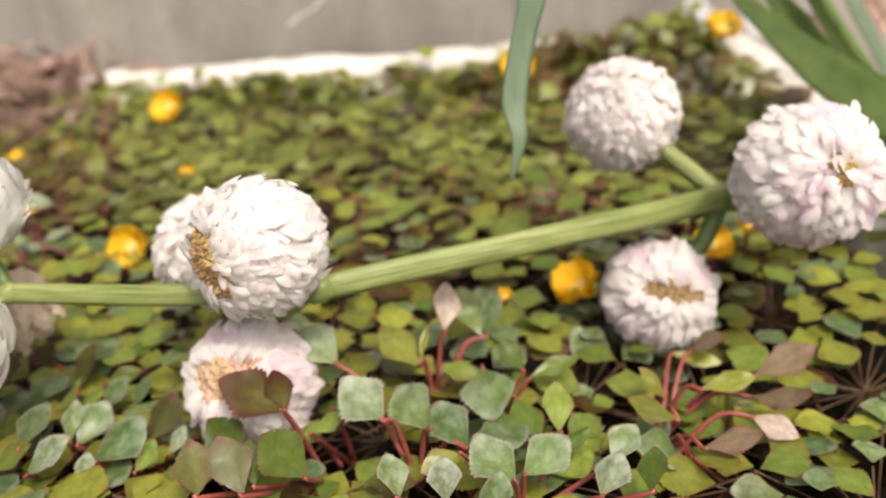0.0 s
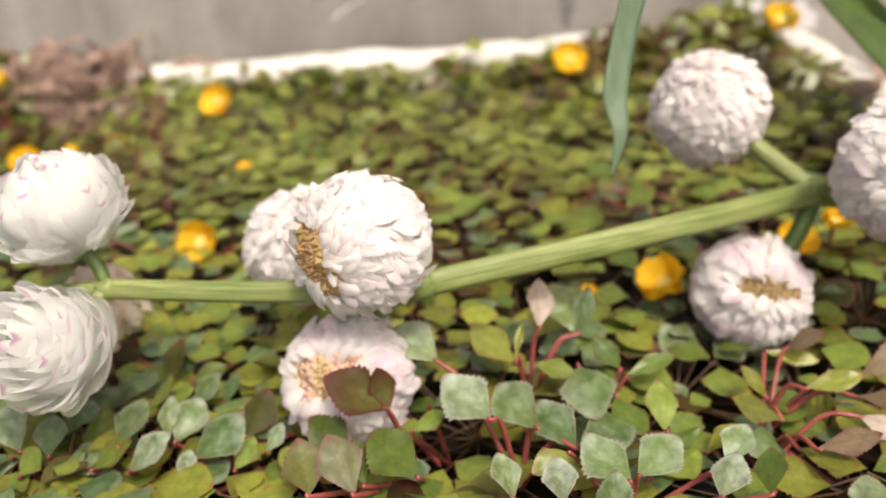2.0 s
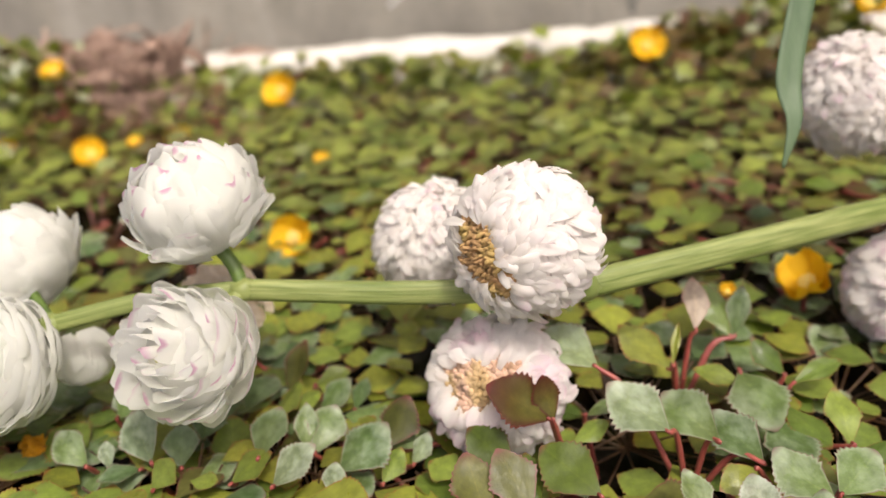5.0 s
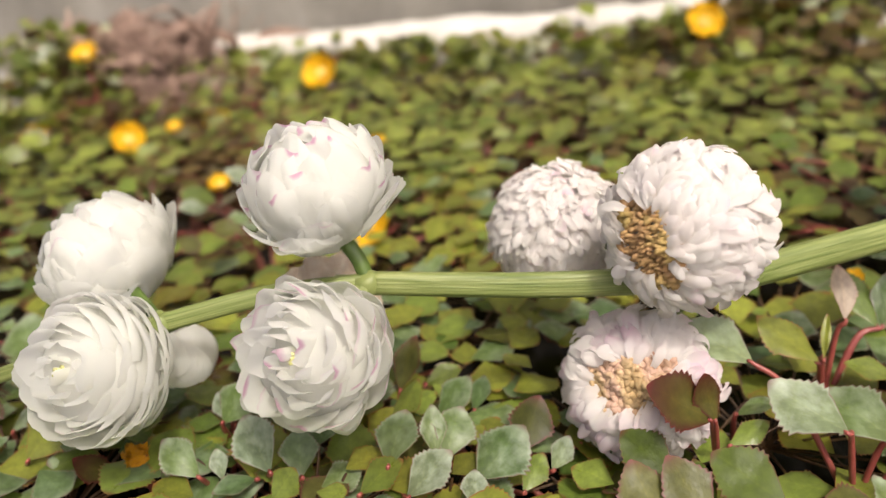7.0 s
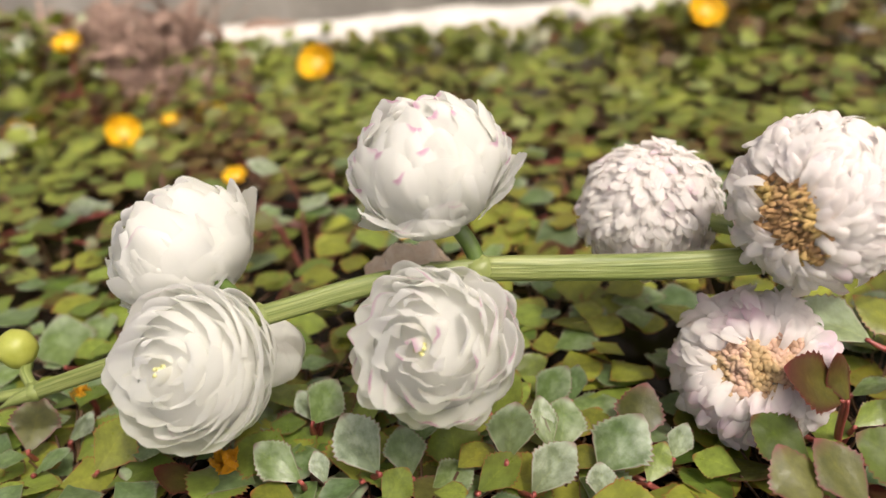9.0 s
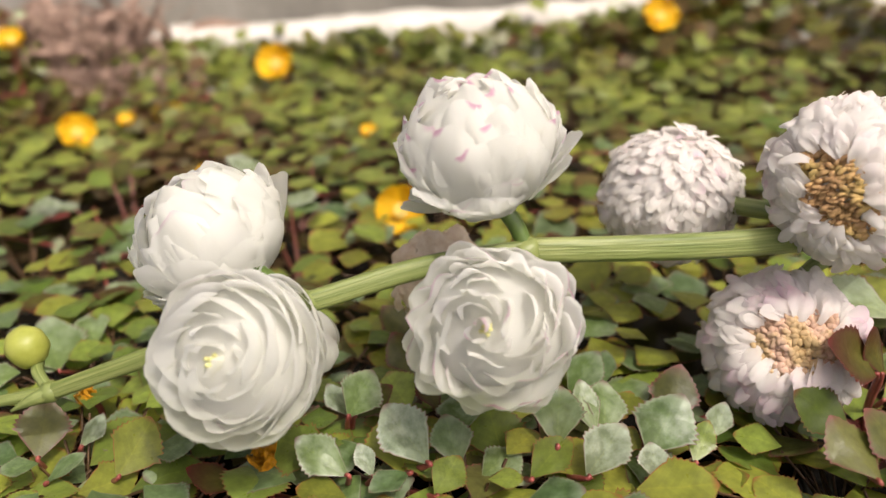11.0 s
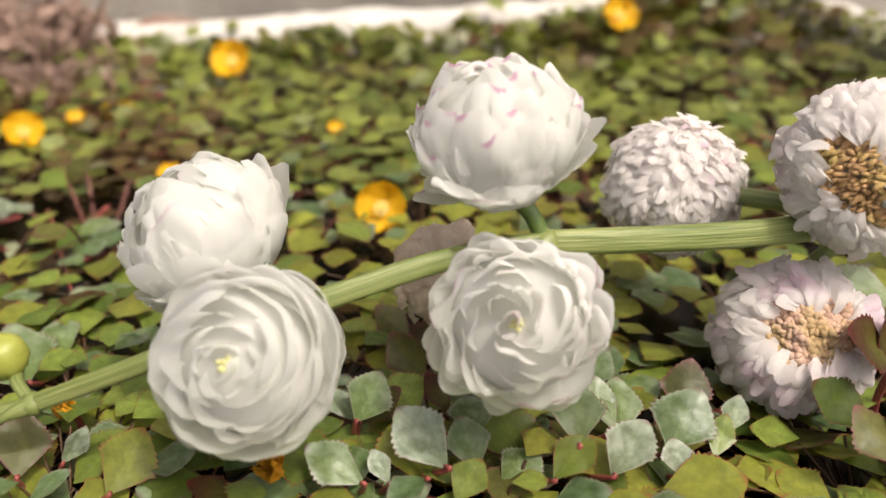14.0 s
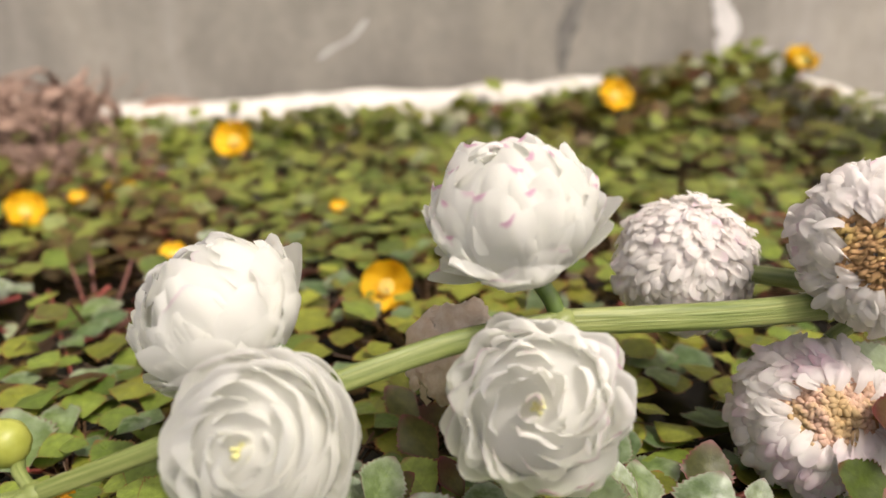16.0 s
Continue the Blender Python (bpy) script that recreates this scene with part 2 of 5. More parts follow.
STEM = stem_material("stem_green", (0.105, 0.145, 0.030), (0.250, 0.285, 0.100))
STEM_DARK = plain("stalk_dark_green", (0.05, 0.09, 0.015), (0.11, 0.17, 0.03), 120.0, 0.45, 0.0003, 0.5)
STALK_RED = plain("leaf_stalk_red", (0.17, 0.030, 0.026), (0.29, 0.075, 0.055), 150.0, 0.4, 0.0004, 0.5)
STALK_BROWN = plain("leaf_stalk_brown_red", (0.10, 0.030, 0.022), (0.17, 0.06, 0.04), 150.0, 0.45, 0.0004, 0.5)
STALK_MUTED = plain("leaf_stalk_olive", (0.045, 0.020, 0.011), (0.095, 0.052, 0.019), 150.0, 0.5)
BLADE = plain("arrow_leaf_green", (0.036, 0.066, 0.010), (0.070, 0.112, 0.017), 90.0, 0.5, 0.0005, 0.2, (0.12, 0.22, 0.02), 0.2)
BLADE_GREY = plain("arrow_leaf_grey_green", (0.065, 0.11, 0.052), (0.11, 0.165, 0.085), 160.0, 0.5, 0.0005, 0.5, (0.15, 0.25, 0.06), 0.12, (1.0, 1.0, 0.12))
DRY = plain("dry_foliage", (0.09, 0.050, 0.036), (0.44, 0.31, 0.24), 90.0, 0.85, 0.002, 0.2)
BUD_GREEN = plain("bud_yellow_green", (0.25, 0.28, 0.038), (0.39, 0.41, 0.09), 150.0, 0.4, 0.0004, 0.5, (0.5, 0.55, 0.05), 0.15)


def concrete_material(name, low, high, stain):
    m, nodes, links, b = shader(name, 0.85, 0.25)
    big = noise_node(nodes, links, 5.0, 6.0, 0.6, (1.0, 1.0, 0.45))
    fine = noise_node(nodes, links, 90.0, 8.0, 0.7)
    run = noise_node(nodes, links, 7.0, 5.0, 0.6, (2.2, 1.0, 0.18))
    col = ramp(nodes, links, big.outputs[0], [(0.3, low), (0.7, high)])
    col = mix(nodes, links, 0.5, col, ramp(nodes, links, fine.outputs[0], [(0.3, (0.75, 0.75, 0.75)), (0.7, (1.15, 1.15, 1.15))]), 'MULTIPLY')
    col = mix(nodes, links, ramp(nodes, links, run.outputs[0], [(0.52, (0, 0, 0)), (0.72, (0.6, 0.6, 0.6))]), col, stain)
    patch = noise_node(nodes, links, 16.0, 9.0, 0.68, (1.0, 1.0, 0.7))
    col = mix(nodes, links, 1.0, col, ramp(nodes, links, patch.outputs[0], [(0.30, (0.80, 0.80, 0.79)), (0.5, (1.0, 1.0, 1.0)), (0.72, (1.22, 1.21, 1.18))]), 'MULTIPLY')
    links.new(col, b.inputs["Base Color"])
    bump(nodes, links, b, fine.outputs[0], 0.5, 0.001)
    return m


CONCRETE = concrete_material("wall_render_grey", (0.138, 0.129, 0.108), (0.32, 0.302, 0.260), (0.40, 0.38, 0.34))
FLOOR = concrete_material("floor_concrete_grey", (0.20, 0.19, 0.175), (0.30, 0.285, 0.26), (0.36, 0.35, 0.33))
LIME = plain("lime_stain_white", (0.50, 0.49, 0.46), (0.62, 0.61, 0.58), 120.0, 0.9, 0.001, 0.2)
DAMP = plain("damp_streak_dark", (0.11, 0.106, 0.095), (0.20, 0.192, 0.172), 120.0, 0.9, 0.001, 0.2)
FOAM = plain("foam_white", (0.48, 0.455, 0.40), (0.62, 0.60, 0.54), 40.0, 0.8, 0.002, 0.3)
WATER, wn, wl, wb = shader("dark_water", 0.15, 0.2)
wb.inputs["Base Color"].default_value = (0.006, 0.0045, 0.003, 1)
wn2 = noise_node(wn, wl, 30.0, 2.0)
bump(wn, wl, wb, wn2.outputs[0], 0.1, 0.002)


# ---- building blocks ----
def mesh_object(name, bm, material, parent=None, smooth=True):
    me = bpy.data.meshes.new(name)
    bm.to_mesh(me)
    bm.free()
    if smooth:
        for p in me.polygons:
            p.use_smooth = True
    me.materials.append(material)
    ob = new(name, me)
    ob.parent = parent
    return ob


def part(name, bm, material, parent, label="", smooth=True):
    ob = mesh_object(name, bm, material, parent, smooth)
    return tagged(ob, label)


def share(name, me, parent, m, label=""):
    ob = new(name, me)
    ob.parent = parent
    ob.matrix_local = m
    return tagged(ob, label)


def empty(name, place=(0, 0, 0)):
    ob = new(name)
    ob.empty_display_size = 0.01
    ob.location = place
    return ob


def box(bm, x0, x1, y0, y1, z0, z1):
    v = [bm.verts.new((x, y, z)) for z in (z0, z1) for y in (y0, y1) for x in (x0, x1)]
    for f in ((0, 2, 3, 1), (4, 5, 7, 6), (0, 1, 5, 4), (2, 6, 7, 3), (0, 4, 6, 2), (1, 3, 7, 5)):
        bm.faces.new([v[i] for i in f])


def tube(bm, points, radii, sides=8, flute=0.0, cap=True, facet=0.0):
    """A tube through the points; flute: how deep its lengthwise ribs are."""
    pts = [Vector(p) for p in points]
    lay = [bm.verts.layers.float.get(k) or bm.verts.layers.float.new(k) for k in ("round_x", "round_y", "run")]
    run = 0.0
    rings = []
    side = None
    for i, p in enumerate(pts):
        d = (pts[min(i + 1, len(pts) - 1)] - pts[max(i - 1, 0)]).normalized()
        if side is None:
            side = d.cross(Vector((0, 0, 1)))
            if side.length < 0.2:
                side = d.cross(Vector((0, 1, 0)))
        side = (side - d * side.dot(d)).normalized()
        up = side.cross(d)
        r = radii[i] if isinstance(radii, (list, tuple)) else radii
        run += (p - pts[max(i - 1, 0)]).length * 12.0
        rings.append([bm.verts.new(p + r * (1 + (flute if j % 2 else -flute) + facet * math.cos(6 * math.pi * j / sides + 0.9)) * (side * math.cos(2 * math.pi * j / sides) + up * math.sin(2 * math.pi * j / sides)))
                      for j in range(sides)])
        for j, v in enumerate(rings[-1]):
            v[lay[0]], v[lay[1]], v[lay[2]] = math.cos(2 * math.pi * j / sides), math.sin(2 * math.pi * j / sides), run
    for a, b in zip(rings, rings[1:]):
        for j in range(sides):
            bm.faces.new((a[j], a[(j + 1) % sides], b[(j + 1) % sides], b[j]))
    if cap:
        bm.faces.new(rings[0][::-1])
        bm.faces.new(rings[-1])


def glide(points, steps):
    """Smooth points along a line of a few places (Catmull-Rom)."""
    p = [Vector(q) for q in points]
    p = [2 * p[0] - p[1]] + p + [2 * p[-1] - p[-2]]
    out = []
    for i in range(1, len(p) - 2):
        for k in range(steps):
            t = k / steps
            out.append(0.5 * (2 * p[i] + (p[i + 1] - p[i - 1]) * t + (2 * p[i - 1] - 5 * p[i] + 4 * p[i + 1] - p[i + 2]) * t * t
                              + (3 * p[i] - p[i - 1] - 3 * p[i + 1] + p[i + 2]) * t ** 3))
    out.append(p[-2])
    return out


def ball(bm, centre, radius, u=12, v=8, squash=(1, 1, 1), rough=0.0, seed=0):
    made = bmesh.ops.create_uvsphere(bm, u_segments=u, v_segments=v, radius=1.0)["verts"]
    for w in made:
        k = 1 + rough * noise.noise(w.co * 2.3 + Vector((seed, seed * 1.7, 0)))
        w.co = Vector((w.co.x * squash[0] * k, w.co.y * squash[1] * k, w.co.z * squash[2] * k)) * radius + Vector(centre)


def frame_of(place, along, normal, scale=(1, 1, 1)):
    """A pose whose y runs along and whose z is as near to normal as can be."""
    y = Vector(along).normalized()
    z = Vector(normal)
    z = z - y * z.dot(y)
    if z.length < 1e-4:
        z = Vector((0.3, -0.4, 1)) - y * Vector((0.3, -0.4, 1)).dot(y)
    z.normalize()
    x = y.cross(z)
    m = Matrix((x, y, z)).transposed().to_4x4()
    return Matrix.Translation(place) @ m @ Matrix.Diagonal((*scale, 1))


# ---- the setting ----
WALL_Y, RIM_Z = 0.645, 0.020
FLOOR_Z = -0.26

bm = bmesh.new()
bmesh.ops.create_grid(bm, x_segments=120, y_segments=120, size=60.0)
for v in bm.verts:
    v.co.z += 0.004 * noise.noise(v.co * 1.5)
ground = mesh_object("ground", bm, FLOOR)
ground.location = (0, -1.5, FLOOR_Z)
tagged(ground, "grey worn concrete floor under the planting box", "floor", kind="structure")

bm = bmesh.new()
box(bm, -2.6, 2.6, WALL_Y, WALL_Y + 0.15, FLOOR_Z - 0.05, 1.3)
bmesh.ops.subdivide_edges(bm, edges=bm.edges[:], cuts=14, use_grid_fill=True)
for v in bm.verts:
    if v.co.y < WALL_Y + 0.001:
        v.co.y += 0.0004 * noise.noise(v.co * 2.0)
wall = mesh_object("wall_north", bm, CONCRETE)
tagged(wall, "grey cement-rendered wall with stains and lime runs", "wall", kind="structure")


def smear(name, x, z, points, material, label):
    """A thin crust on the wall: a ribbon of uneven width along a few places."""
    bm = bmesh.new()
    line = glide([(x + a, 0, z + b) for a, b, _ in points], 8)
    widths = [w for *_, w in points]
    rows = []
    for i, p in enumerate(line):
        k = i / 8
        j = min(int(k), len(widths) - 2)
        w = widths[j] + (widths[j + 1] - widths[j]) * (k - j)
        wa, wb_ = (w * (1 + 0.55 * noise.noise(Vector((p.x * 160 + s, p.z * 160, s)))) for s in (0, 7))
        rows.append([bm.verts.new((p.x - wa, WALL_Y - 0.0007, p.z)), bm.verts.new((p.x, WALL_Y - 0.0008, p.z)), bm.verts.new((p.x + wb_, WALL_Y - 0.0007, p.z))])
    for a, b in zip(rows, rows[1:]):
        for j in range(2):
            bm.faces.new((a[j], a[j + 1], b[j + 1], b[j]))
    return part(name, bm, material, wall, label)


smear("lime_run", 0.150, 0.0, [(-0.014, 0.095, 0.006), (-0.012, 0.075, 0.006), (-0.004, 0.055, 0.009), (-0.002, 0.035, 0.008), (0.004, 0.02, 0.017), (0.008, 0.008, 0.008)], LIME, "white lime run down the wall")
smear("lime_run", 0.185, 0.0, [(0.0, 0.03, 0.004), (0.006, 0.018, 0.008), (0.01, 0.008, 0.004)], LIME, "white lime splash on the wall")
smear("lime_scratch", -0.160, 0.045, [(-0.012, -0.004, 0.0012), (0.0, 0.004, 0.0025), (0.012, 0.009, 0.0015), (0.024, 0.022, 0.001)], LIME, "pale scratch in the render")
smear("damp_streak", 0.017, 0.0, [(0.014, 0.12, 0.003), (0.010, 0.085, 0.0045), (0.001, 0.06, 0.0075), (-0.003, 0.04, 0.005), (-0.005, 0.022, 0.002)], DAMP, "dark damp streak down the wall")

# the white foam planting box: four walls with uneven tops
BOX_LEFT, BOX_NEAR = -0.435, -0.16
BACK_IN, BACK_OUT = 0.592, 0.626


def rim_wall(name, inner, outer, label):
    """One side of the box, from an inner and an outer line (pairs of x, y), with a worn, bumpy top."""
    bm = bmesh.new()
    n = 60
    rows = []
    for i in range(n + 1):
        k = i / n
        a = Vector(inner[0]).lerp(Vector(inner[1]), k)
        b = Vector(outer[0]).lerp(Vector(outer[1]), k)
        row = [bm.verts.new((a.x, a.y, FLOOR_Z))]
        for j in range(6):
            c = a.lerp(b, j / 5)
            if j < 2:
                c = c + (b - a).normalized() * 0.007 * noise.noise(Vector((c.x * 70, c.y * 70, 9.0)))
            drop = 0.004 if j in (0, 5) else 0.0
            row.append(bm.verts.new((c.x, c.y, RIM_Z - drop + 0.0035 * noise.noise(Vector((c.x * 30, c.y * 30, 1.0))) + 0.002 * noise.noise(Vector((c.x * 90, c.y * 90, 4.0))))))
        row.append(bm.verts.new((b.x, b.y, FLOOR_Z)))
        rows.append(row)
    for p, q in zip(rows, rows[1:]):
        for j in range(7):
            bm.faces.new((p[j], q[j], q[j + 1], p[j + 1]))
    for r in (rows[0], rows[-1]):
        bm.faces.new(r)
    return part(name, bm, FOAM, planter, label)


planter = tagged(empty("planting_box", (0, 0.2, FLOOR_Z)), "white foam planting box filled with dark water and plants", "planter")
planter.location = (0, 0, 0)
rim_wall("back_side", ((BOX_LEFT, BACK_IN), (0.152, BACK_IN)), ((BOX_LEFT, BACK_OUT), (0.177, BACK_OUT)), "white foam side with a worn rim")
rim_wall("right_side", ((0.152, BACK_IN), (0.1332, BOX_NEAR)), ((0.177, BACK_OUT - 0.001), (0.158, BOX_NEAR)), "white foam side with a chipped rim")
rim_wall("left_side", ((BOX_LEFT, BOX_NEAR), (BOX_LEFT, BACK_IN)), ((BOX_LEFT - 0.025, BOX_NEAR), (BOX_LEFT - 0.025, BACK_OUT)), "white foam side")
rim_wall("near_side", ((0.1332, BOX_NEAR), (BOX_LEFT, BOX_NEAR)), ((0.158, BOX_NEAR - 0.035), (BOX_LEFT - 0.025, BOX_NEAR - 0.035)), "white foam side")

bm = bmesh.new()
vs = [bm.verts.new(p) for p in ((BOX_LEFT, BOX_NEAR, -0.022), (0.1332, BOX_NEAR, -0.022), (0.152, BACK_IN, -0.022), (BOX_LEFT, BACK_IN, -0.022))]
bm.faces.new(vs)
water = mesh_object("water", bm, WATER)
tagged(water, "dark still water between the floating leaves", "water", kind="structure")


# ---- floating leaves ----
def leaf_mesh(name, material, seed, width=0.9, fold=0.12, curl=0.08, fine=True):
    """A rhombic leaf one unit long along y, toothed beyond its widest place; 'rim' is 1 along the margin."""
    r = random.Random(seed)
    ys = [0.0, 0.10, 0.24, 0.38] + [0.44 + 0.072 * n + d for n in range(7) for d in (0.0, 0.05)] + [0.955, 1.0] if fine else [0.0, 0.2, 0.46, 0.75, 1.0]
    bm = bmesh.new()
    layer = bm.verts.layers.float.new("rim")
    rows = []
    skew = r.uniform(-0.05, 0.05)
    for i, y in enumerate(ys):
        w = 0.5 * width * min(2.0 * y, 0.64 * max(0.0, math.sin(math.pi * min(1.0, y) ** 1.12)) ** 0.8 + 0.36 * (1 - abs(y - 0.54) / 0.54))
        if fine and 0.43 < y < 0.95:
            w *= 0.935 + r.uniform(-0.02, 0.02) if i % 2 == 0 else 1.065 + r.uniform(-0.045, 0.035)
        row = []
        for s in ((-1, -0.93, -0.7, -0.35, 0, 0.35, 0.7, 0.93, 1) if fine else (-1, -0.9, 0, 0.9, 1)):
            x = s * w
            z = fold * abs(s) * w - curl * (y - 0.3) ** 2 + 0.045 * noise.noise(Vector((x * 3 + seed, y * 3, seed)))
            v = bm.verts.new((x + skew * y * y, y, z))
            v[layer] = max(abs(s) ** 1.5, 0.97 * y)
            row.append(v)
        rows.append(row)
    for a, b in zip(rows, rows[1:]):
        for j in range(len(a) - 1):
            bm.faces.new((a[j], a[j + 1], b[j + 1], b[j]))
    bmesh.ops.remove_doubles(bm, verts=bm.verts[:], dist=0.0005)
    me = bpy.data.meshes.new(name)
    bm.to_mesh(me)
    bm.free()
    for p in me.polygons:
        p.use_smooth = True
    me.materials.append(material)
    return me


LEAVES = {k: [leaf_mesh("leaf", m, 10 * i + s, 0.86 + 0.05 * s, 0.12 - 0.075 * s, 0.12 - 0.10 * s) for s in range(4)] for i, (k, m) in enumerate(LEAF.items())}
STUBS = [leaf_mesh("leaf", LEAF_STUFF, 100 + s, 0.88, 0.08, 0.05 + 0.05 * s, False) for s in range(3)]


class Heap:
    """Collects many small leaves into one mesh."""
    def __init__(self):
        self.v, self.f, self.rim = [], [], []

    def add(self, me, m):
        o = len(self.v)
        self.v += [m @ p.co for p in me.vertices]
        self.f += [[o + i for i in p.vertices] for p in me.polygons]
        self.rim += [d.value for d in me.attributes["rim"].data]

    def tube(self, a, b, r):
        a, b = Vector(a), Vector(b)
        d = (b - a).normalized()
        s = d.cross(Vector((0, 0, 1)))
        s = s.normalized() if s.length > 1e-3 else Vector((1, 0, 0))
        u = s.cross(d)
        o = len(self.v)
        for p in (a, b):
            self.v += [p + r * (s * math.cos(k) + u * math.sin(k)) for k in (0, 2.1, 4.2)]
        self.f += [[o + j, o + (j + 1) % 3, o + 3 + (j + 1) % 3, o + 3 + j] for j in range(3)]
        self.rim += [0.0] * 6

    def make(self, name, material, parent=None):
        me = bpy.data.meshes.new(name)
        me.from_pydata([tuple(p) for p in self.v], [], self.f)
        a = me.attributes.new("rim", 'FLOAT', 'POINT')
        a.data.foreach_set("value", self.rim)
        for p in me.polygons:
            p.use_smooth = True
        me.materials.append(material)
        ob = new(name, me)
        ob.parent = parent
        return ob


def side_x(y):
    """The inner line of the right side of the box."""
    return 0.152 + (0.142 - 0.152) * (BACK_IN - y) / 0.4


def mat_height(x, y):
    """How high the floating leaves lie: nearly level, heaped against the far right corner, the far left and under the rim."""
    z = 0.006 * noise.noise(Vector((x * 14, y * 14, 3.0))) + 0.001
    z += 0.015 * math.exp(-((x - 0.10) / 0.07) ** 2 - ((y - 0.57) / 0.06) ** 2)
    z += 0.030 * math.exp(-((x + 0.43) / 0.06) ** 2 - ((y - 0.53) / 0.09) ** 2)
    z += 0.007 * math.exp(-((y - 0.57) / 0.04) ** 2)
    z += 0.011 * math.exp(-((side_x(y) - x) / 0.035) ** 2) * min(1.0, max(0.0, (y - 0.30) / 0.08))
    z -= 0.009 * min(1.0, max(0.0, (0.225 - y) / 0.03)) * min(1.0, max(0.0, (x + 0.11) / 0.03))
    z -= 0.008 * math.exp(-((x - 0.075) / 0.05) ** 2 - ((y - 0.205) / 0.04) ** 2)
    return z


KEEP_CLEAR = [Vector((-0.2, 0.1725, 0.012)), Vector((-0.203, 0.166, 0.012)), Vector((-0.196, 0.167, 0.012)), Vector((-0.1628, 0.316, 0.004)), Vector((-0.1647, 0.305, 0.010)), Vector((-0.165, 0.299, 0.010)), Vector((-0.158, 0.311, 0.004)), Vector((-0.168, 0.311, 0.004))]        # places taken by raised shoots and flowers


def rosette_leaves(r, cx, cy, count, spread):
    """Poses of one rosette's leaves: they lie nearly flat and side by side, small at the heart, larger outwards."""
    turn = r.uniform(0, 6.28)
    tip_x, tip_y = r.gauss(0, 0.07), r.gauss(0, 0.07)
    level = r.gauss(0, 0.0016)
    loose = 0.08 + 0.17 * min(1.0, max(0.0, (cy - 0.38) / 0.12))
    for n in range(count):
        k = (n + 0.6) / count
        a = turn + n * 2.39996 + r.gauss(0, 0.06)
        d = spread * k ** 0.60 * (1 + r.gauss(0, 0.03))
        size = (0.0070 + 0.0098 * k ** 0.7) * (1 + r.gauss(0, 0.07))
        x, y = cx + d * math.cos(a), cy + d * math.sin(a)
        z = mat_height(x, y) - 0.0035 * k + level + r.gauss(0, 0.0007) + 0.002
        out = Vector((math.cos(a), math.sin(a), r.gauss(0.03, loose) + tip_x * math.cos(a) + tip_y * math.sin(a)))
        up = Vector((r.gauss(0, loose) - tip_x, r.gauss(0.06 - 1.2 * loose, loose) - tip_y, 1))
        yield frame_of((x, y, z), out, up, (size * 1.06, size, size)), k, Vector((x, y, z)), size


def rosette(cx, cy, r, near, lift=0.0):
    count = r.randint(23, 30)
    spread = r.uniform(0.033, 0.043)
    stalks, heap = Heap(), Heap()
    centre = Vector((cx, cy, mat_height(cx, cy) - 0.006))
    mood = r.random()
    poses = [(Matrix.Translation((0, 0, lift)) @ m, k, p + Vector((0, 0, lift)), size) for m, k, p, size in rosette_leaves(r, cx, cy, count, spread)]
    poses = [p for p in poses if p[2].y < BACK_IN - 0.004 and -0.428 < p[2].x < side_x(p[2].y) - 0.004]
    if near:
        poses = [p for p in poses if ((p[2].x - 0.045) / 0.020) ** 2 + ((p[2].y - 0.190) / 0.011) ** 2 > 1 and ((p[2].x + 0.050) / 0.020) ** 2 + ((p[2].y - 0.186) / 0.012) ** 2 > 1]
        poses = [p for p in poses if all((p[0] @ Vector((0, 0.5, 0)) - q).length > 0.0065 or (p[0] @ Vector((0, 0.5, 0))).z < q.z - 0.012 for q in KEEP_CLEAR)]
    if len(poses) < 4:
        return
    thing = empty("mosaic_plant", centre)
    tagged(thing, "green floating mosaic plant with toothed diamond leaves" if mood > 0.2 else "yellow-green floating mosaic plant with red-edged diamond leaves", "water plant", "mosaic plants on the water")
    back = Matrix.Translation(-centre)
    for m, k, p, size in poses:
        stalks.tube(Vector((0, 0, -0.004)), p - centre + Vector((0, 0, -0.0012)), 0.0004)
        if near:
            q = r.random()
            kind = "olive" if mood < 0.25 else "green"
            if k > 0.55 and q < 0.14:
                kind = "red" if q < 0.06 else "purple"
            elif q < 0.34:
                kind = "teal" if q < 0.2 else "grey"
            elif q > 0.86:
                kind = "olive"
            share("leaf", r.choice(LEAVES[kind]), thing, back @ m)
        else:
            heap.add(r.choice(STUBS), back @ m)
    if not near:
        heap.make("leaf_rosette", LEAF_STUFF_DARK if mood < (0.40 if cx < -0.22 and cy > 0.38 else 0.08) else LEAF_STUFF, thing)
    if len(poses) > 15:
        tagged(stalks.make("stalk_fan", STALK_MUTED, thing), "thin reddish leaf stalks", kind="stuff")


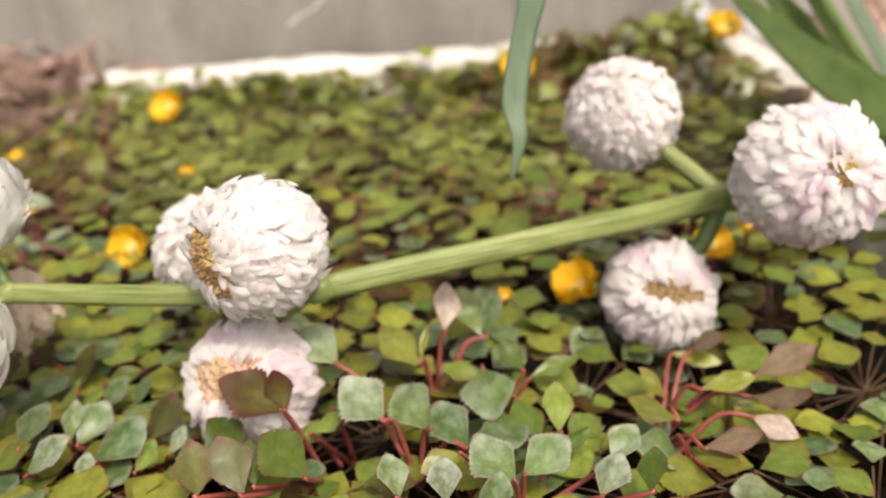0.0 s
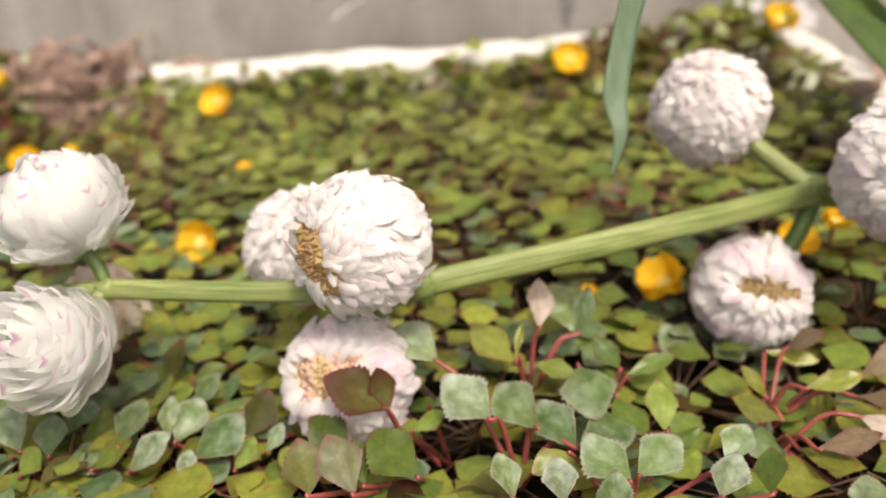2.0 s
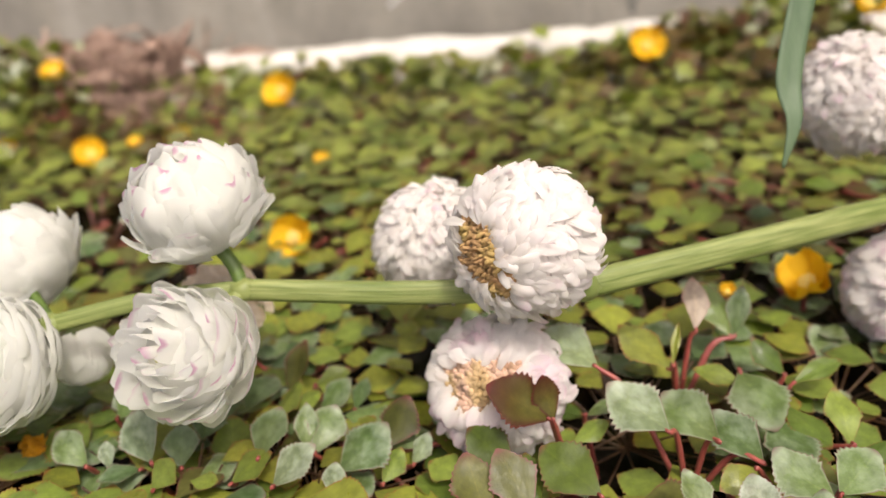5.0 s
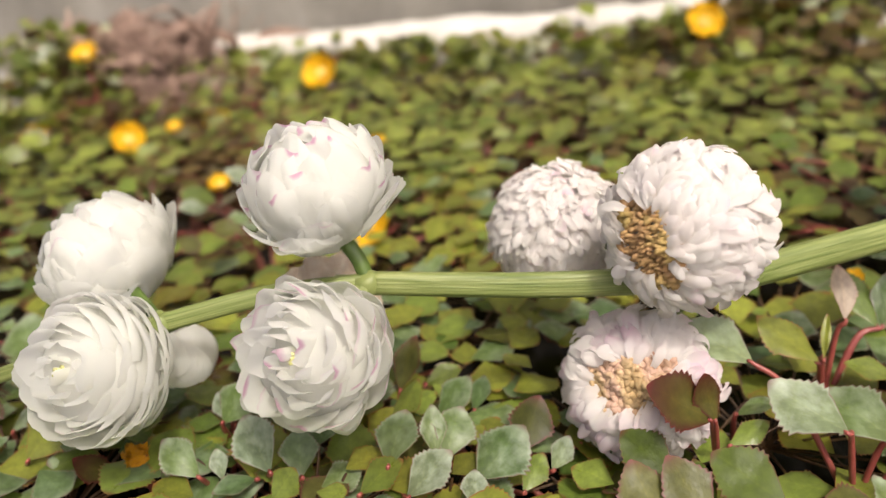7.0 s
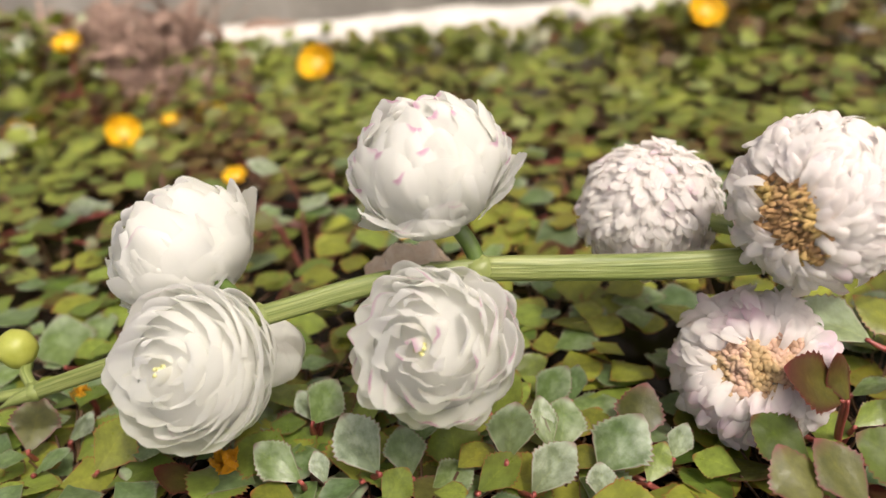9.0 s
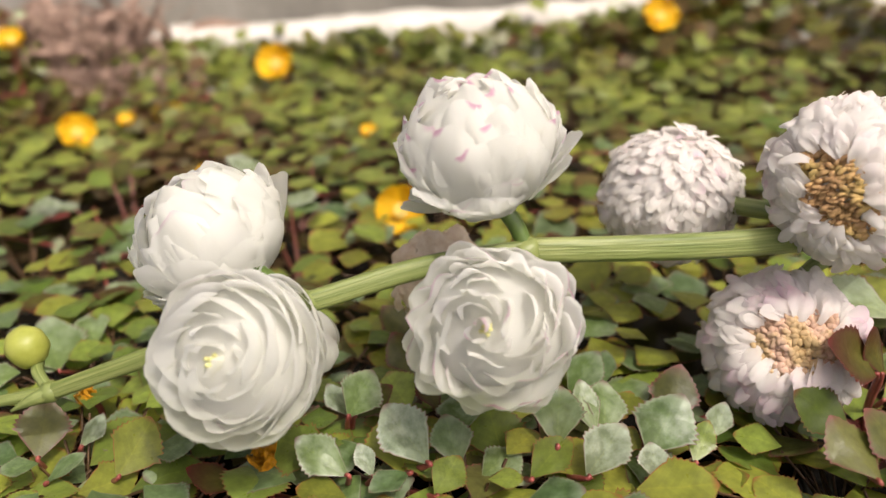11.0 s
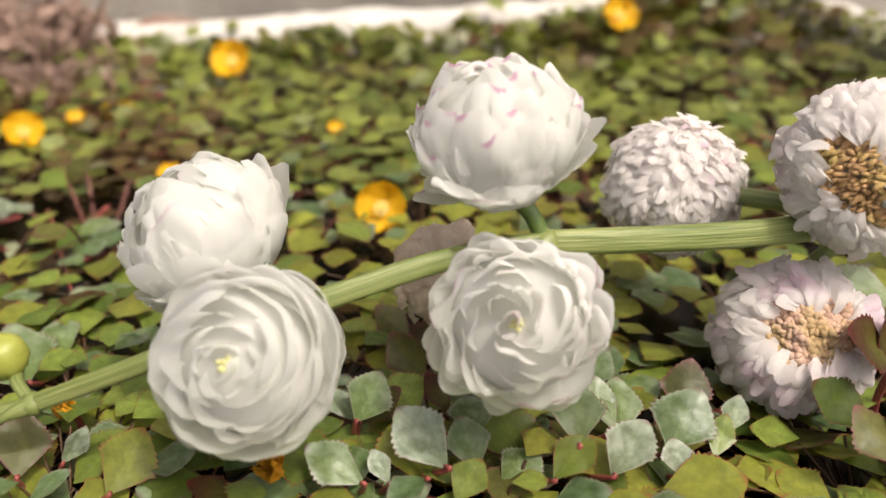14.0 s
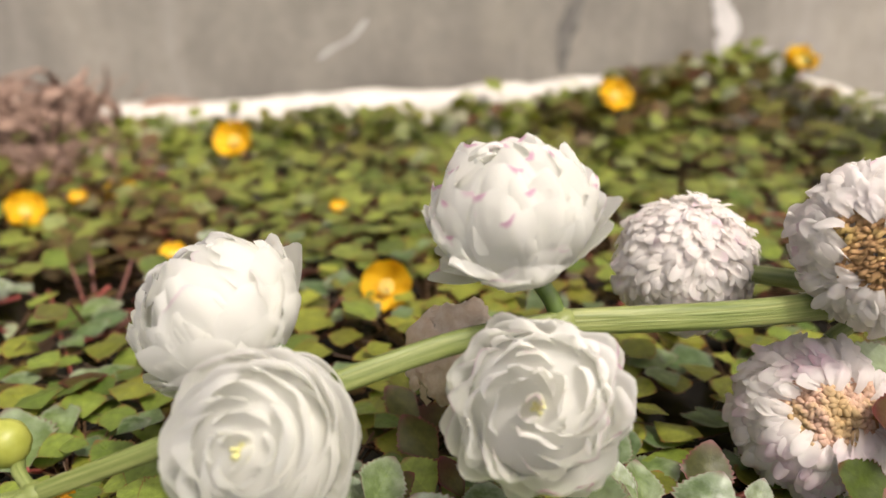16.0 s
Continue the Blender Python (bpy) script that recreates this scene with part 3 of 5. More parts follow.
def creeping_shoot(root, leaves, sag=-0.006, stem=STALK_RED):
    """A shoot that rises over the mat: red stalks from one root, each with a toothed leaf (its foot, its tip, width, kind)."""
    r = random.Random(int(abs(root[0]) * 1e5))
    thing = tagged(empty("creeping_shoot", root), "red-stalked water plant shoot with toothed grey-green leaves above the mat", "water plant", "raised shoots in the mat")
    o = Vector(root)
    for foot, tip, width, kind in leaves:
        a, b = Vector(foot), Vector(tip)
        n = (b - a).length
        up = Vector((r.gauss(0, 0.25), -0.35 + r.gauss(0, 0.22), 0.9))
        w = width * 0.86
        share("leaf", r.choice(LEAVES[kind]), thing, Matrix.Translation(-o) @ frame_of(a, b - a, up, (n * w, n, n)))
        KEEP_CLEAR.append((a + b) / 2)
        if sag > 0:
            KEEP_CLEAR.append(o + (a - o) * 0.65)
        bm = bmesh.new()
        away = (a - b).normalized()
        tube(bm, glide([(0, 0, -0.01), (a - o) * 0.6 + Vector((0, 0.002, sag)), a - o + Vector((0, 0, -0.0003)), a - o + (b - a) * 0.08 + Vector((0, 0, -0.0004))], 5), [0.0008] * 5 + [0.0007] * 5 + [0.0005] * 5 + [0.0002], 6)
        part("stalk", bm, stem, thing)


creeping_shoot((-0.0293, 0.1723, -0.004), [
    ((-0.0505, 0.1872, 0.0187), (-0.0649, 0.2015, 0.022), 0.95, "pale"),
    ((-0.0356, 0.1666, 0.0143), (-0.0485, 0.1815, 0.0165), 0.85, "pale"),
    ((-0.0237, 0.1681, 0.0099), (-0.0355, 0.1851, 0.0121), 0.90, "grey"),
    ((-0.0144, 0.1643, 0.0066), (-0.0235, 0.1803, 0.0099), 0.85, "grey"),
], 0.002)
creeping_shoot((-0.0264, 0.2048, -0.002), [
    ((-0.0221, 0.208, 0.0156), (-0.0208, 0.2191, 0.0265), 0.85, "pink"),
    ((-0.0298, 0.2011, 0.0078), (-0.0426, 0.2143, 0.014), 0.75, "olive"),
    ((-0.0294, 0.2001, 0.0094), (-0.027, 0.2077, 0.0187), 0.30, "olive"),
    ((-0.0112, 0.2141, 0.0094), (-0.0182, 0.2265, 0.0203), 0.70, "green"),
    ((-0.0102, 0.2141, 0.0094), (-0.0059, 0.2243, 0.0203), 0.60, "grey"),
], 0.002)
creeping_shoot((-0.0098, 0.1954, -0.004), [
    ((-0.0102, 0.1995, 0.0036), (-0.0235, 0.2025, 0.0072), 0.70, "green"),
    ((0.0011, 0.2027, 0.0036), (-0.005, 0.214, 0.0084), 0.70, "green"),
    ((-0.0112, 0.2028, 0.006), (-0.0072, 0.1781, 0.006), 0.90, "grey"),
    ((-0.0019, 0.1918, 0.0024), (0.0037, 0.1739, 0.0024), 0.70, "green"),
    ((0.0099, 0.1764, 0.0012), (0.0105, 0.1921, 0.0072), 0.70, "green"),
    ((0.0025, 0.2006, 0.0024), (0.0181, 0.209, 0.0048), 0.50, "green"),
])
creeping_shoot((-0.0012, 0.1598, -0.004), [
    ((-0.0022, 0.1528, 0.0055), (-0.0129, 0.1651, 0.0088), 0.95, "grey"),
    ((-0.0002, 0.156, 0.0044), (0.012, 0.1679, 0.0066), 0.95, "grey"),
    ((-0.0071, 0.1855, 0.0033), (-0.0026, 0.1662, 0.0033), 0.90, "grey"),
    ((0.0077, 0.1686, 0.0011), (0.0181, 0.1733, 0.0044), 0.60, "green"),
    ((-0.0156, 0.1639, 0.0055), (-0.0256, 0.1568, 0.0055), 0.90, "olive"),
    ((-0.0185, 0.1445, 0.007), (-0.0195, 0.1550, 0.012), 1.00, "pale"),
    ((-0.0085, 0.1410, 0.005), (-0.0060, 0.1515, 0.010), 0.95, "grey"),
    ((-0.0300, 0.1470, 0.006), (-0.0340, 0.1570, 0.012), 0.95, "grey"),
    ((0.0180, 0.1500, 0.003), (0.0240, 0.1595, 0.008), 0.95, "pale"),
    ((0.0300, 0.1520, 0.002), (0.0330, 0.1630, 0.007), 0.90, "green"),
    ((0.0220, 0.1620, 0.003), (0.0290, 0.1715, 0.008), 0.95, "grey"),
])
creeping_shoot((0.041, 0.2004, -0.012), [
    ((0.0518, 0.1965, 0.), (0.0671, 0.1961, 0.004), 0.62, "olive"),
    ((0.0679, 0.1996, 0.002), (0.0843, 0.2009, 0.01), 0.75, "rosy"),
    ((0.0658, 0.1949, -0.002), (0.0795, 0.1855, 0.004), 0.60, "rosy"),
    ((0.0422, 0.1974, -0.004), (0.0351, 0.1994, 0.006), 0.60, "olive"),
    ((0.0445, 0.1901, -0.006), (0.0297, 0.1894, 0.002), 0.62, "olive"),
], 0.002)
creeping_shoot((0.0397, 0.1885, -0.014), [
    ((0.0467, 0.1705, 0.), (0.0609, 0.1675, 0.006), 0.70, "rosy"),
    ((0.0442, 0.1755, -0.004), (0.0544, 0.163, 0.), 0.60, "olive"),
    ((0.0389, 0.1896, -0.008), (0.0369, 0.1675, -0.006), 0.90, "grey"),
    ((0.0642, 0.1886, -0.004), (0.0748, 0.181, -0.006), 0.80, "pink"),
    ((0.0209, 0.1768, -0.006), (0.0291, 0.1788, 0.002), 0.75, "olive"),
    ((0.0539, 0.2207, -0.002), (0.0625, 0.2155, 0.006), 0.90, "rosy"),
    ((0.0483, 0.2219, -0.004), (0.0637, 0.2183, -0.006), 0.50, "olive"),
], 0.002)
creeping_shoot((-0.0567, 0.1788, -0.006), [
    ((-0.0631, 0.172, 0.014), (-0.0773, 0.1695, 0.027), 1.00, "red"),
    ((-0.0624, 0.1716, 0.014), (-0.0653, 0.1756, 0.025), 0.80, "red"),
    ((-0.0725, 0.1631, 0.005), (-0.0833, 0.17, 0.014), 0.95, "deep"),
    ((-0.0681, 0.1468, 0.008), (-0.0755, 0.1572, 0.018), 0.95, "purple"),
    ((-0.0527, 0.1502, 0.01), (-0.0657, 0.1603, 0.016), 1.00, "deep"),
    ((-0.0664, 0.151, 0.007), (-0.0701, 0.16, 0.014), 0.75, "deep"),
    ((-0.0782, 0.1445, 0.01), (-0.083, 0.1575, 0.016), 0.90, "purple"),
])
creeping_shoot((-0.0506, 0.1911, -0.012), [
    ((-0.0542, 0.1863, 0.004), (-0.0443, 0.1873, 0.008), 0.70, "grey"),
    ((-0.0581, 0.1752, 0.004), (-0.0485, 0.1791, 0.008), 0.70, "green"),
])
creeping_shoot((-0.101, 0.1754, -0.002), [
    ((-0.154, 0.2182, 0.002), (-0.1675, 0.2264, 0.004), 0.80, "red"),
])
creeping_shoot((-0.187, 0.1956, -0.012), [
    ((-0.1828, 0.1833, 0.008), (-0.1756, 0.1887, 0.0165), 1.19, "grey"),
    ((-0.1653, 0.166, 0.007), (-0.1741, 0.1773, 0.0155), 1.03, "pale"),
    ((-0.1588, 0.1674, 0.004), (-0.1606, 0.1771, 0.0113), 1.08, "teal"),
    ((-0.1695, 0.1678, 0.004), (-0.1782, 0.1609, 0.0064), 0.86, "teal"),
    ((-0.1647, 0.1618, 0.002), (-0.1588, 0.1655, 0.0093), 1.03, "green"),
])
creeping_shoot((-0.1446, 0.1942, -0.012), [
    ((-0.1374, 0.1671, 0.007), (-0.1338, 0.1797, 0.0143), 1.08, "teal"),
    ((-0.1402, 0.1887, 0.003), (-0.1317, 0.1956, 0.0103), 1.03, "green"),
    ((-0.1267, 0.1736, 0.004), (-0.1286, 0.1845, 0.0113), 0.65, "grey"),
    ((-0.1399, 0.2034, 0.001), (-0.1354, 0.2118, 0.0144), 0.70, "purple"),
    ((-0.1441, 0.1627, 0.003), (-0.1342, 0.1683, 0.0091), 1.03, "green"),
    ((-0.1325, 0.1604, 0.004), (-0.1223, 0.168, 0.0113), 1.08, "pale"),
    ((-0.1481, 0.1715, 0.), (-0.1498, 0.1857, 0.0061), 1.08, "green"),
])
creeping_shoot((-0.118, 0.1911, -0.012), [
    ((-0.1286, 0.193, 0.001), (-0.119, 0.1995, 0.0083), 1.08, "grey"),
    ((-0.1247, 0.1736, 0.003), (-0.1213, 0.1872, 0.0091), 1.03, "grey"),
    ((-0.1169, 0.1674, 0.002), (-0.1057, 0.1792, 0.0081), 1.03, "grey"),
    ((-0.1075, 0.1797, -0.001), (-0.1009, 0.191, 0.0075), 0.92, "purple"),
    ((-0.1172, 0.1591, 0.002), (-0.1166, 0.1661, 0.0069), 1.08, "pale"),
    ((-0.1062, 0.1666, -0.001), (-0.1008, 0.1729, 0.0051), 0.81, "green"),
    ((-0.0993, 0.1737, -0.001), (-0.0942, 0.1786, 0.0051), 0.86, "pale"),
    ((-0.1333, 0.2077, 0.), (-0.1233, 0.2136, 0.0024), 0.86, "green"),
    ((-0.119, 0.1967, -0.001), (-0.116, 0.2048, 0.0051), 0.92, "teal"),
])
creeping_shoot((-0.2587, 0.1986, -0.012), [
    ((-0.2531, 0.1829, 0.005), (-0.2524, 0.1945, 0.0135), 1.05, "purple"),
    ((-0.2345, 0.1765, 0.003), (-0.2262, 0.1850, 0.012), 1.05, "olive"),
    ((-0.2466, 0.1897, 0.002), (-0.2417, 0.1965, 0.006), 0.80, "pale"),
    ((-0.2508, 0.1783, 0.002), (-0.2426, 0.1831, 0.006), 0.85, "teal"),
])
creeping_shoot((-0.1886, 0.1851, -0.012), [
    ((-0.2054, 0.1695, 0.003), (-0.2174, 0.1707, 0.008), 0.80, "red"),
    ((-0.1823, 0.165, 0.007), (-0.1937, 0.1715, 0.013), 0.90, "grey"),
    ((-0.1774, 0.1661, 0.005), (-0.1802, 0.1718, 0.01), 0.85, "pale"),
    ((-0.1818, 0.1879, 0.004), (-0.1723, 0.1893, 0.012), 0.90, "purple"),
    ((-0.1826, 0.1886, 0.004), (-0.1875, 0.1959, 0.009), 0.85, "pale"),
])
creeping_shoot((-0.1613, 0.2172, -0.012), [
    ((-0.1642, 0.2035, 0.003), (-0.1709, 0.2155, 0.009), 0.90, "purple"),
    ((-0.1653, 0.2234, 0.002), (-0.1732, 0.2322, 0.008), 0.80, "purple"),
    ((-0.1612, 0.1875, 0.004), (-0.1652, 0.1935, 0.012), 0.90, "red"),
])
creeping_shoot((-0.2654, 0.258, -0.012), [
    ((-0.2618, 0.2234, 0.002), (-0.2742, 0.2468, 0.004), 0.85, "grey"),
    ((-0.2566, 0.2369, 0.001), (-0.263, 0.2521, 0.004), 0.90, "grey"),
    ((-0.2359, 0.215, 0.002), (-0.2461, 0.2272, 0.006), 0.90, "green"),
])


def loose_shoot(cx, cy, r):
    """A straggling shoot with larger, paler leaves on long red stalks."""
    root = (cx, cy, mat_height(cx, cy) - 0.006)
    leaves = []
    for n in range(r.randint(6, 9)):
        a = r.uniform(0, 6.28)
        d, s = r.uniform(0.008, 0.034), r.uniform(0.012, 0.018)
        z = mat_height(cx, cy) + r.uniform(-0.002, 0.014)
        foot = (cx + d * math.cos(a), cy + d * math.sin(a), z)
        b = a + r.gauss(0, 0.5)
        leaves.append((foot, (foot[0] + s * math.cos(b), foot[1] + s * math.sin(b), z + r.gauss(0.001, 0.003)), r.uniform(0.75, 1.0), r.choice(("green", "green", "olive", "grey", "teal", "pale", "red", "purple"))))
    creeping_shoot(root, leaves, -0.006, STALK_BROWN)

rr = random.Random(5)
row = 0
y = -0.06
while y < BACK_IN:
    x = -0.405 + (0.026 if row % 2 else 0)
    while x < side_x(y):
        cx, cy = x + rr.gauss(0, 0.008), y + rr.gauss(0, 0.007)
        near = 0.09 < cy < 0.34 and -0.34 < cx
        if -0.36 < cx < -0.20 and 0.19 < cy < 0.36 and rr.random() < 0.6:
            loose_shoot(cx, cy, rr)
        else:
            rosette(cx, cy, rr, near)
        x += 0.052
    y += 0.044
    row += 1
for n in range(1, 22, 2):
    rosette(-0.30 + 0.046 * (n % 6) + rr.gauss(0, 0.006), 0.128 + 0.030 * (n // 6) + rr.gauss(0, 0.005), rr, True, 0.003)

# loose older leaves and runners under the rosettes
heap, runners, tops, dull = Heap(), Heap(), Heap(), Heap()
for _ in range(2200):
    x, y = rr.uniform(-0.425, 0.15), rr.uniform(-0.10, 0.588)
    if x > side_x(y) - 0.006 or (y < 0.30 and rr.random() < 0.85):
        continue
    s = rr.uniform(0.007, 0.012)
    a = rr.uniform(0, 6.28)
    heap.add(rr.choice(STUBS), frame_of((x, y, mat_height(x, y) - (rr.uniform(0.007, 0.015) if y > 0.36 else rr.uniform(0.010, 0.018))), (math.cos(a), math.sin(a), rr.gauss(0, 0.25)), (rr.gauss(0, 0.3), rr.gauss(0, 0.3), 1), (s, s, s)))
    if _ % 3 == 0:
        b = a + rr.gauss(0, 0.6)
        d = rr.uniform(0.02, 0.05)
        p = Vector((x, y, mat_height(x, y) - 0.008))
        q = p + Vector((d * math.cos(b), d * math.sin(b), rr.uniform(-0.004, 0.008)))
        if -0.43 < q.x < side_x(q.y) - 0.006 and q.y < BACK_IN - 0.004:
            runners.tube(p, q, 0.0009)
tagged(heap.make("submerged_leaves", LEAF_STUFF_DARK), "brownish older leaves just under the floating rosettes", "leaves", kind="stuff")
tagged(runners.make("runners", STALK_RED), "thin red runners lying in the water", "stems", kind="stuff")

# leaves that stand up along the far side and on the heaps
for _ in range(1150):
    far = rr.random()
    if far < 0.5:
        x, y = rr.uniform(-0.42, 0.14), rr.uniform(0.535, 0.589)
    elif far < 0.75:
        x, y = rr.gauss(0.075, 0.055), rr.gauss(0.55, 0.035)
    else:
        x, y = rr.gauss(-0.405, 0.022), rr.gauss(0.50, 0.07)
    if not (-0.45 < x < side_x(y) - 0.005 and y < BACK_IN - 0.003):
        continue
    s = rr.uniform(0.010, 0.018)
    a = rr.uniform(0, 6.28)
    lift = rr.uniform(-0.004, 0.006) if far < 0.46 else rr.uniform(0, 0.014)
    (dull if x > -0.02 and rr.random() < 0.35 else tops).add(rr.choice(STUBS), frame_of((x, y, mat_height(x, y) + lift), (math.cos(a), math.sin(a), rr.uniform(-0.2, 0.9)), (rr.gauss(0, 0.4), rr.gauss(-0.2, 0.4), 0.8), (s, s, s)))
    tops.tube((x, y, mat_height(x, y) - 0.008), (x, y, mat_height(x, y) + lift), 0.00035)
for _ in range(70):
    y = rr.uniform(0.34, 0.60)
    x = side_x(y) + rr.uniform(-0.016, -0.001) - 0.012 * noise.noise(Vector((3.0, y * 30, 0)))
    s, a = rr.uniform(0.009, 0.017), rr.gauss(0, 0.9)
    (dull if rr.random() < 0.35 else tops).add(rr.choice(STUBS), frame_of((x - 0.5 * s, y, RIM_Z + rr.uniform(0.000, 0.006)), (math.cos(a), math.sin(a), rr.gauss(0.05, 0.25)), (rr.gauss(0, 0.3), rr.gauss(-0.2, 0.3), 1), (s, s, s)))
tagged(dull.make("heaped_dull_leaves", LEAF_STUFF_DARK), "brownish older leaves heaped in the corner of the box", "leaves", kind="stuff")
tagged(tops.make("heaped_leaves", LEAF_STUFF), "small green leaves heaped against the far rim", "leaves", kind="stuff")


# ---- flowers ----
def petal_grid(fn, material, nu, nv, name="petal", spot=None):
    """A petal from a function of u (-1..1 across) and v (0..1 along); 'rim' rises towards the tip, 'mark' is 1 at the spot on its margin."""
    bm = bmesh.new()
    layer = bm.verts.layers.float.new("rim")
    mark = bm.verts.layers.float.new("mark")
    rows = []
    for j in range(nv + 1):
        row = []
        for i in range(nu + 1):
            u, v = -1 + 2 * i / nu, j / nv
            w = bm.verts.new(fn(u, v))
            w[layer] = max(v, abs(u) * v)
            w[mark] = math.exp(-((u - spot) / 0.34) ** 2) * max(0.0, (v - 0.87) / 0.13) if spot is not None else 0.0
            row.append(w)
        rows.append(row)
    for a, b in zip(rows, rows[1:]):
        for i in range(nu):
            bm.faces.new((a[i], a[i + 1], b[i + 1], b[i]))
    me = bpy.data.meshes.new(name)
    bm.to_mesh(me)
    bm.free()
    for p in me.polygons:
        p.use_smooth = True
    me.materials.append(material)
    return me


def hug_petal(top, low, half, size, tall, seed, lift, ruffle, material):
    """A broad rounded petal of a full double flower of radius one, hugging its dome: from the angle low (degrees from the eye) up to the angle top.
    half: half its width; size: the radius of its layer; lift: how far its tip stands off."""
    r = random.Random(seed)
    notch = r.uniform(0.0, 0.07)
    side = r.uniform(-0.5, 0.5)
    wave, shift = r.uniform(2.4, 4.2), r.uniform(0, 6.28)

    def fn(u, v):
        edge = 1 - 0.24 * abs(u) ** 3.0 - notch * math.exp(-((u - side) / 0.17) ** 2) - 0.03 * noise.noise(Vector((u * 5.0, seed * 2.3, 0.5)))
        k = v * edge
        phi = radians(low + (top - low) * k)
        wob = ruffle * (0.035 * noise.noise(Vector((u * 1.4, v * 1.6, seed * 3.1))) * v + 0.020 * math.sin(wave * u + shift) * v ** 3 + 0.008 * noise.noise(Vector((u * 6.0, v * 4.0, seed * 1.7))))
        rad = size + wob + lift * max(0.0, k - 0.45) / 0.55 - 0.05 * u * u * v
        across = u * half * (0.55 + 0.45 * math.sin(min(1.0, 1.2 * v) * math.pi * 0.5))
        a = math.atan2(across, max(0.14, rad * math.sin(phi)))
        q = rad * math.sin(phi) / math.cos(a) ** 0.5
        return Vector((q * math.cos(a), q * math.sin(a), rad * tall * math.cos(phi) - 0.06))
    return petal_grid(fn, material, 14, 10, spot=side)


def cup_petal(tip_r, tip_h, half, seed, flare, twist, ruffle, material):
    """A rounded petal of a full double flower of radius one: it rises from the base, spreads to the radius tip_r and ends at the height tip_h.
    half: half its width; flare: how far its tip turns outwards; twist: how far one margin stands outside the other."""
    r = random.Random(seed)
    lean = r.uniform(-0.10, 0.10)
    notch = r.uniform(0.0, 0.09)
    side = r.uniform(-0.3, 0.3)
    wave, shift = r.uniform(2.6, 4.4), r.uniform(0, 6.28)

    def fn(u, v):
        edge = 1 - 0.27 * abs(u - 0.3 * side) ** 2.5 - notch * math.exp(-((u - side) / 0.20) ** 2) - 0.035 * noise.noise(Vector((u * 4.5, seed * 2.3, 0.5)))
        k = v * edge
        bx, bz = 0.97 * tip_r + 0.07, min(tip_h, 0.15) - 0.42 * (1 - 0.35 * tip_r)
        rad = (1 - k) ** 2 * 0.10 + 2 * k * (1 - k) * bx + k * k * tip_r
        h = (1 - k) ** 2 * -0.42 + 2 * k * (1 - k) * bz + k * k * tip_h
        late = max(0.0, k - 0.62) / 0.38
        rad += flare * late ** 2 - (0.10 + 0.2 * late) * half * u * u * v
        h -= 0.35 * flare * late ** 3
        wob = ruffle * (0.05 * noise.noise(Vector((u * 1.4, v * 1.6, seed * 3.1))) * v + 0.028 * math.sin(wave * u + shift) * v ** 3 + 0.010 * noise.noise(Vector((u * 5.0, v * 3.5, seed * 1.7))))
        rad = max(0.02, rad + wob + twist * half * u * v ** 1.5)
        across = u * half * (0.40 + 0.60 * math.sin(min(1.0, 1.15 * v) * math.pi * 0.5))
        a = math.atan2(across, max(rad, 0.16)) * 1.06 + lean * v
        return Vector((rad * math.cos(a), rad * math.sin(a), h + 0.6 * wob + 0.07 * u * u * v))
    return petal_grid(fn, material, 12, 9, spot=side)


def cupped_set(count, lowest, tall, half, flare, twist, ruffle, material):
    """Petals of an open double flower from the eye outwards: three meshes for each of 14 steps."""
    steps = []
    for n in range(14):
        k = n / 13
        th = radians(9 + (lowest - 9) * k)
        tip_r, tip_h = math.sin(th), tall * math.cos(th) - 0.05 * k ** 2
        steps.append([cup_petal(tip_r, tip_h, half * (0.50 + 0.50 * min(1.0, k * 1.8)), 20 * n + 7 * s, flare * (1.9 * k - 0.9), twist * (1 - 0.75 * k) * (1.0, 0.5, 0.8)[s], ruffle, material) for s in range(3)])
    return count, steps, 0, []


def domed_set(count, lowest, tall, half, lift, ruffle, skirt, material):
    """Petals of a closed, dome-shaped double flower from the top outwards, and the loose ones below."""
    steps = []
    for n in range(14):
        k = n / 13
        top = 4 + (lowest - 4) * k
        steps.append([hug_petal(top, min(146, top + 72), half, 0.86 + 0.12 * k, tall, 20 * n + 7 * s, lift, ruffle, material) for s in range(3)])
    loose = [hug_petal(84 + 8 * s, 152, half * 0.95, 1.0, tall, 900 + 13 * s, 0.14 + 0.06 * s, 1.6, material) for s in range(4)]
    return count, steps, skirt, loose


def spoon_petal(seed, length, width, roll):
    """A narrow round-tipped petal of an old, ball-shaped flower, in units of the ball's radius: scooped or arched across, it stands out and rolls over at its tip."""
    arch = (0.45, 0.30, -0.25, 0.50, -0.10)[seed % 5]

    def fn(u, v):
        w = width * (0.50 + 0.55 * math.sin(min(1.0, v * 1.05) * math.pi * 0.55))
        a = roll * v ** 1.6
        y = length * v * (1 - 0.26 * abs(u) ** 2.6 * v)
        crimp = width * (0.12 * v * math.sin(3.4 * u + seed) + 0.22 * noise.noise(Vector((u * 1.3, v * 2, seed * 4.0))))
        return Vector((u * w * (1 - 0.15 * v * v), y * math.cos(0.5 * a) + 0.02 * v, arch * width * u * u * (0.3 + v) - y * math.sin(0.5 * a) + crimp))
    return petal_grid(fn, PETAL_AGED, 6, 6)


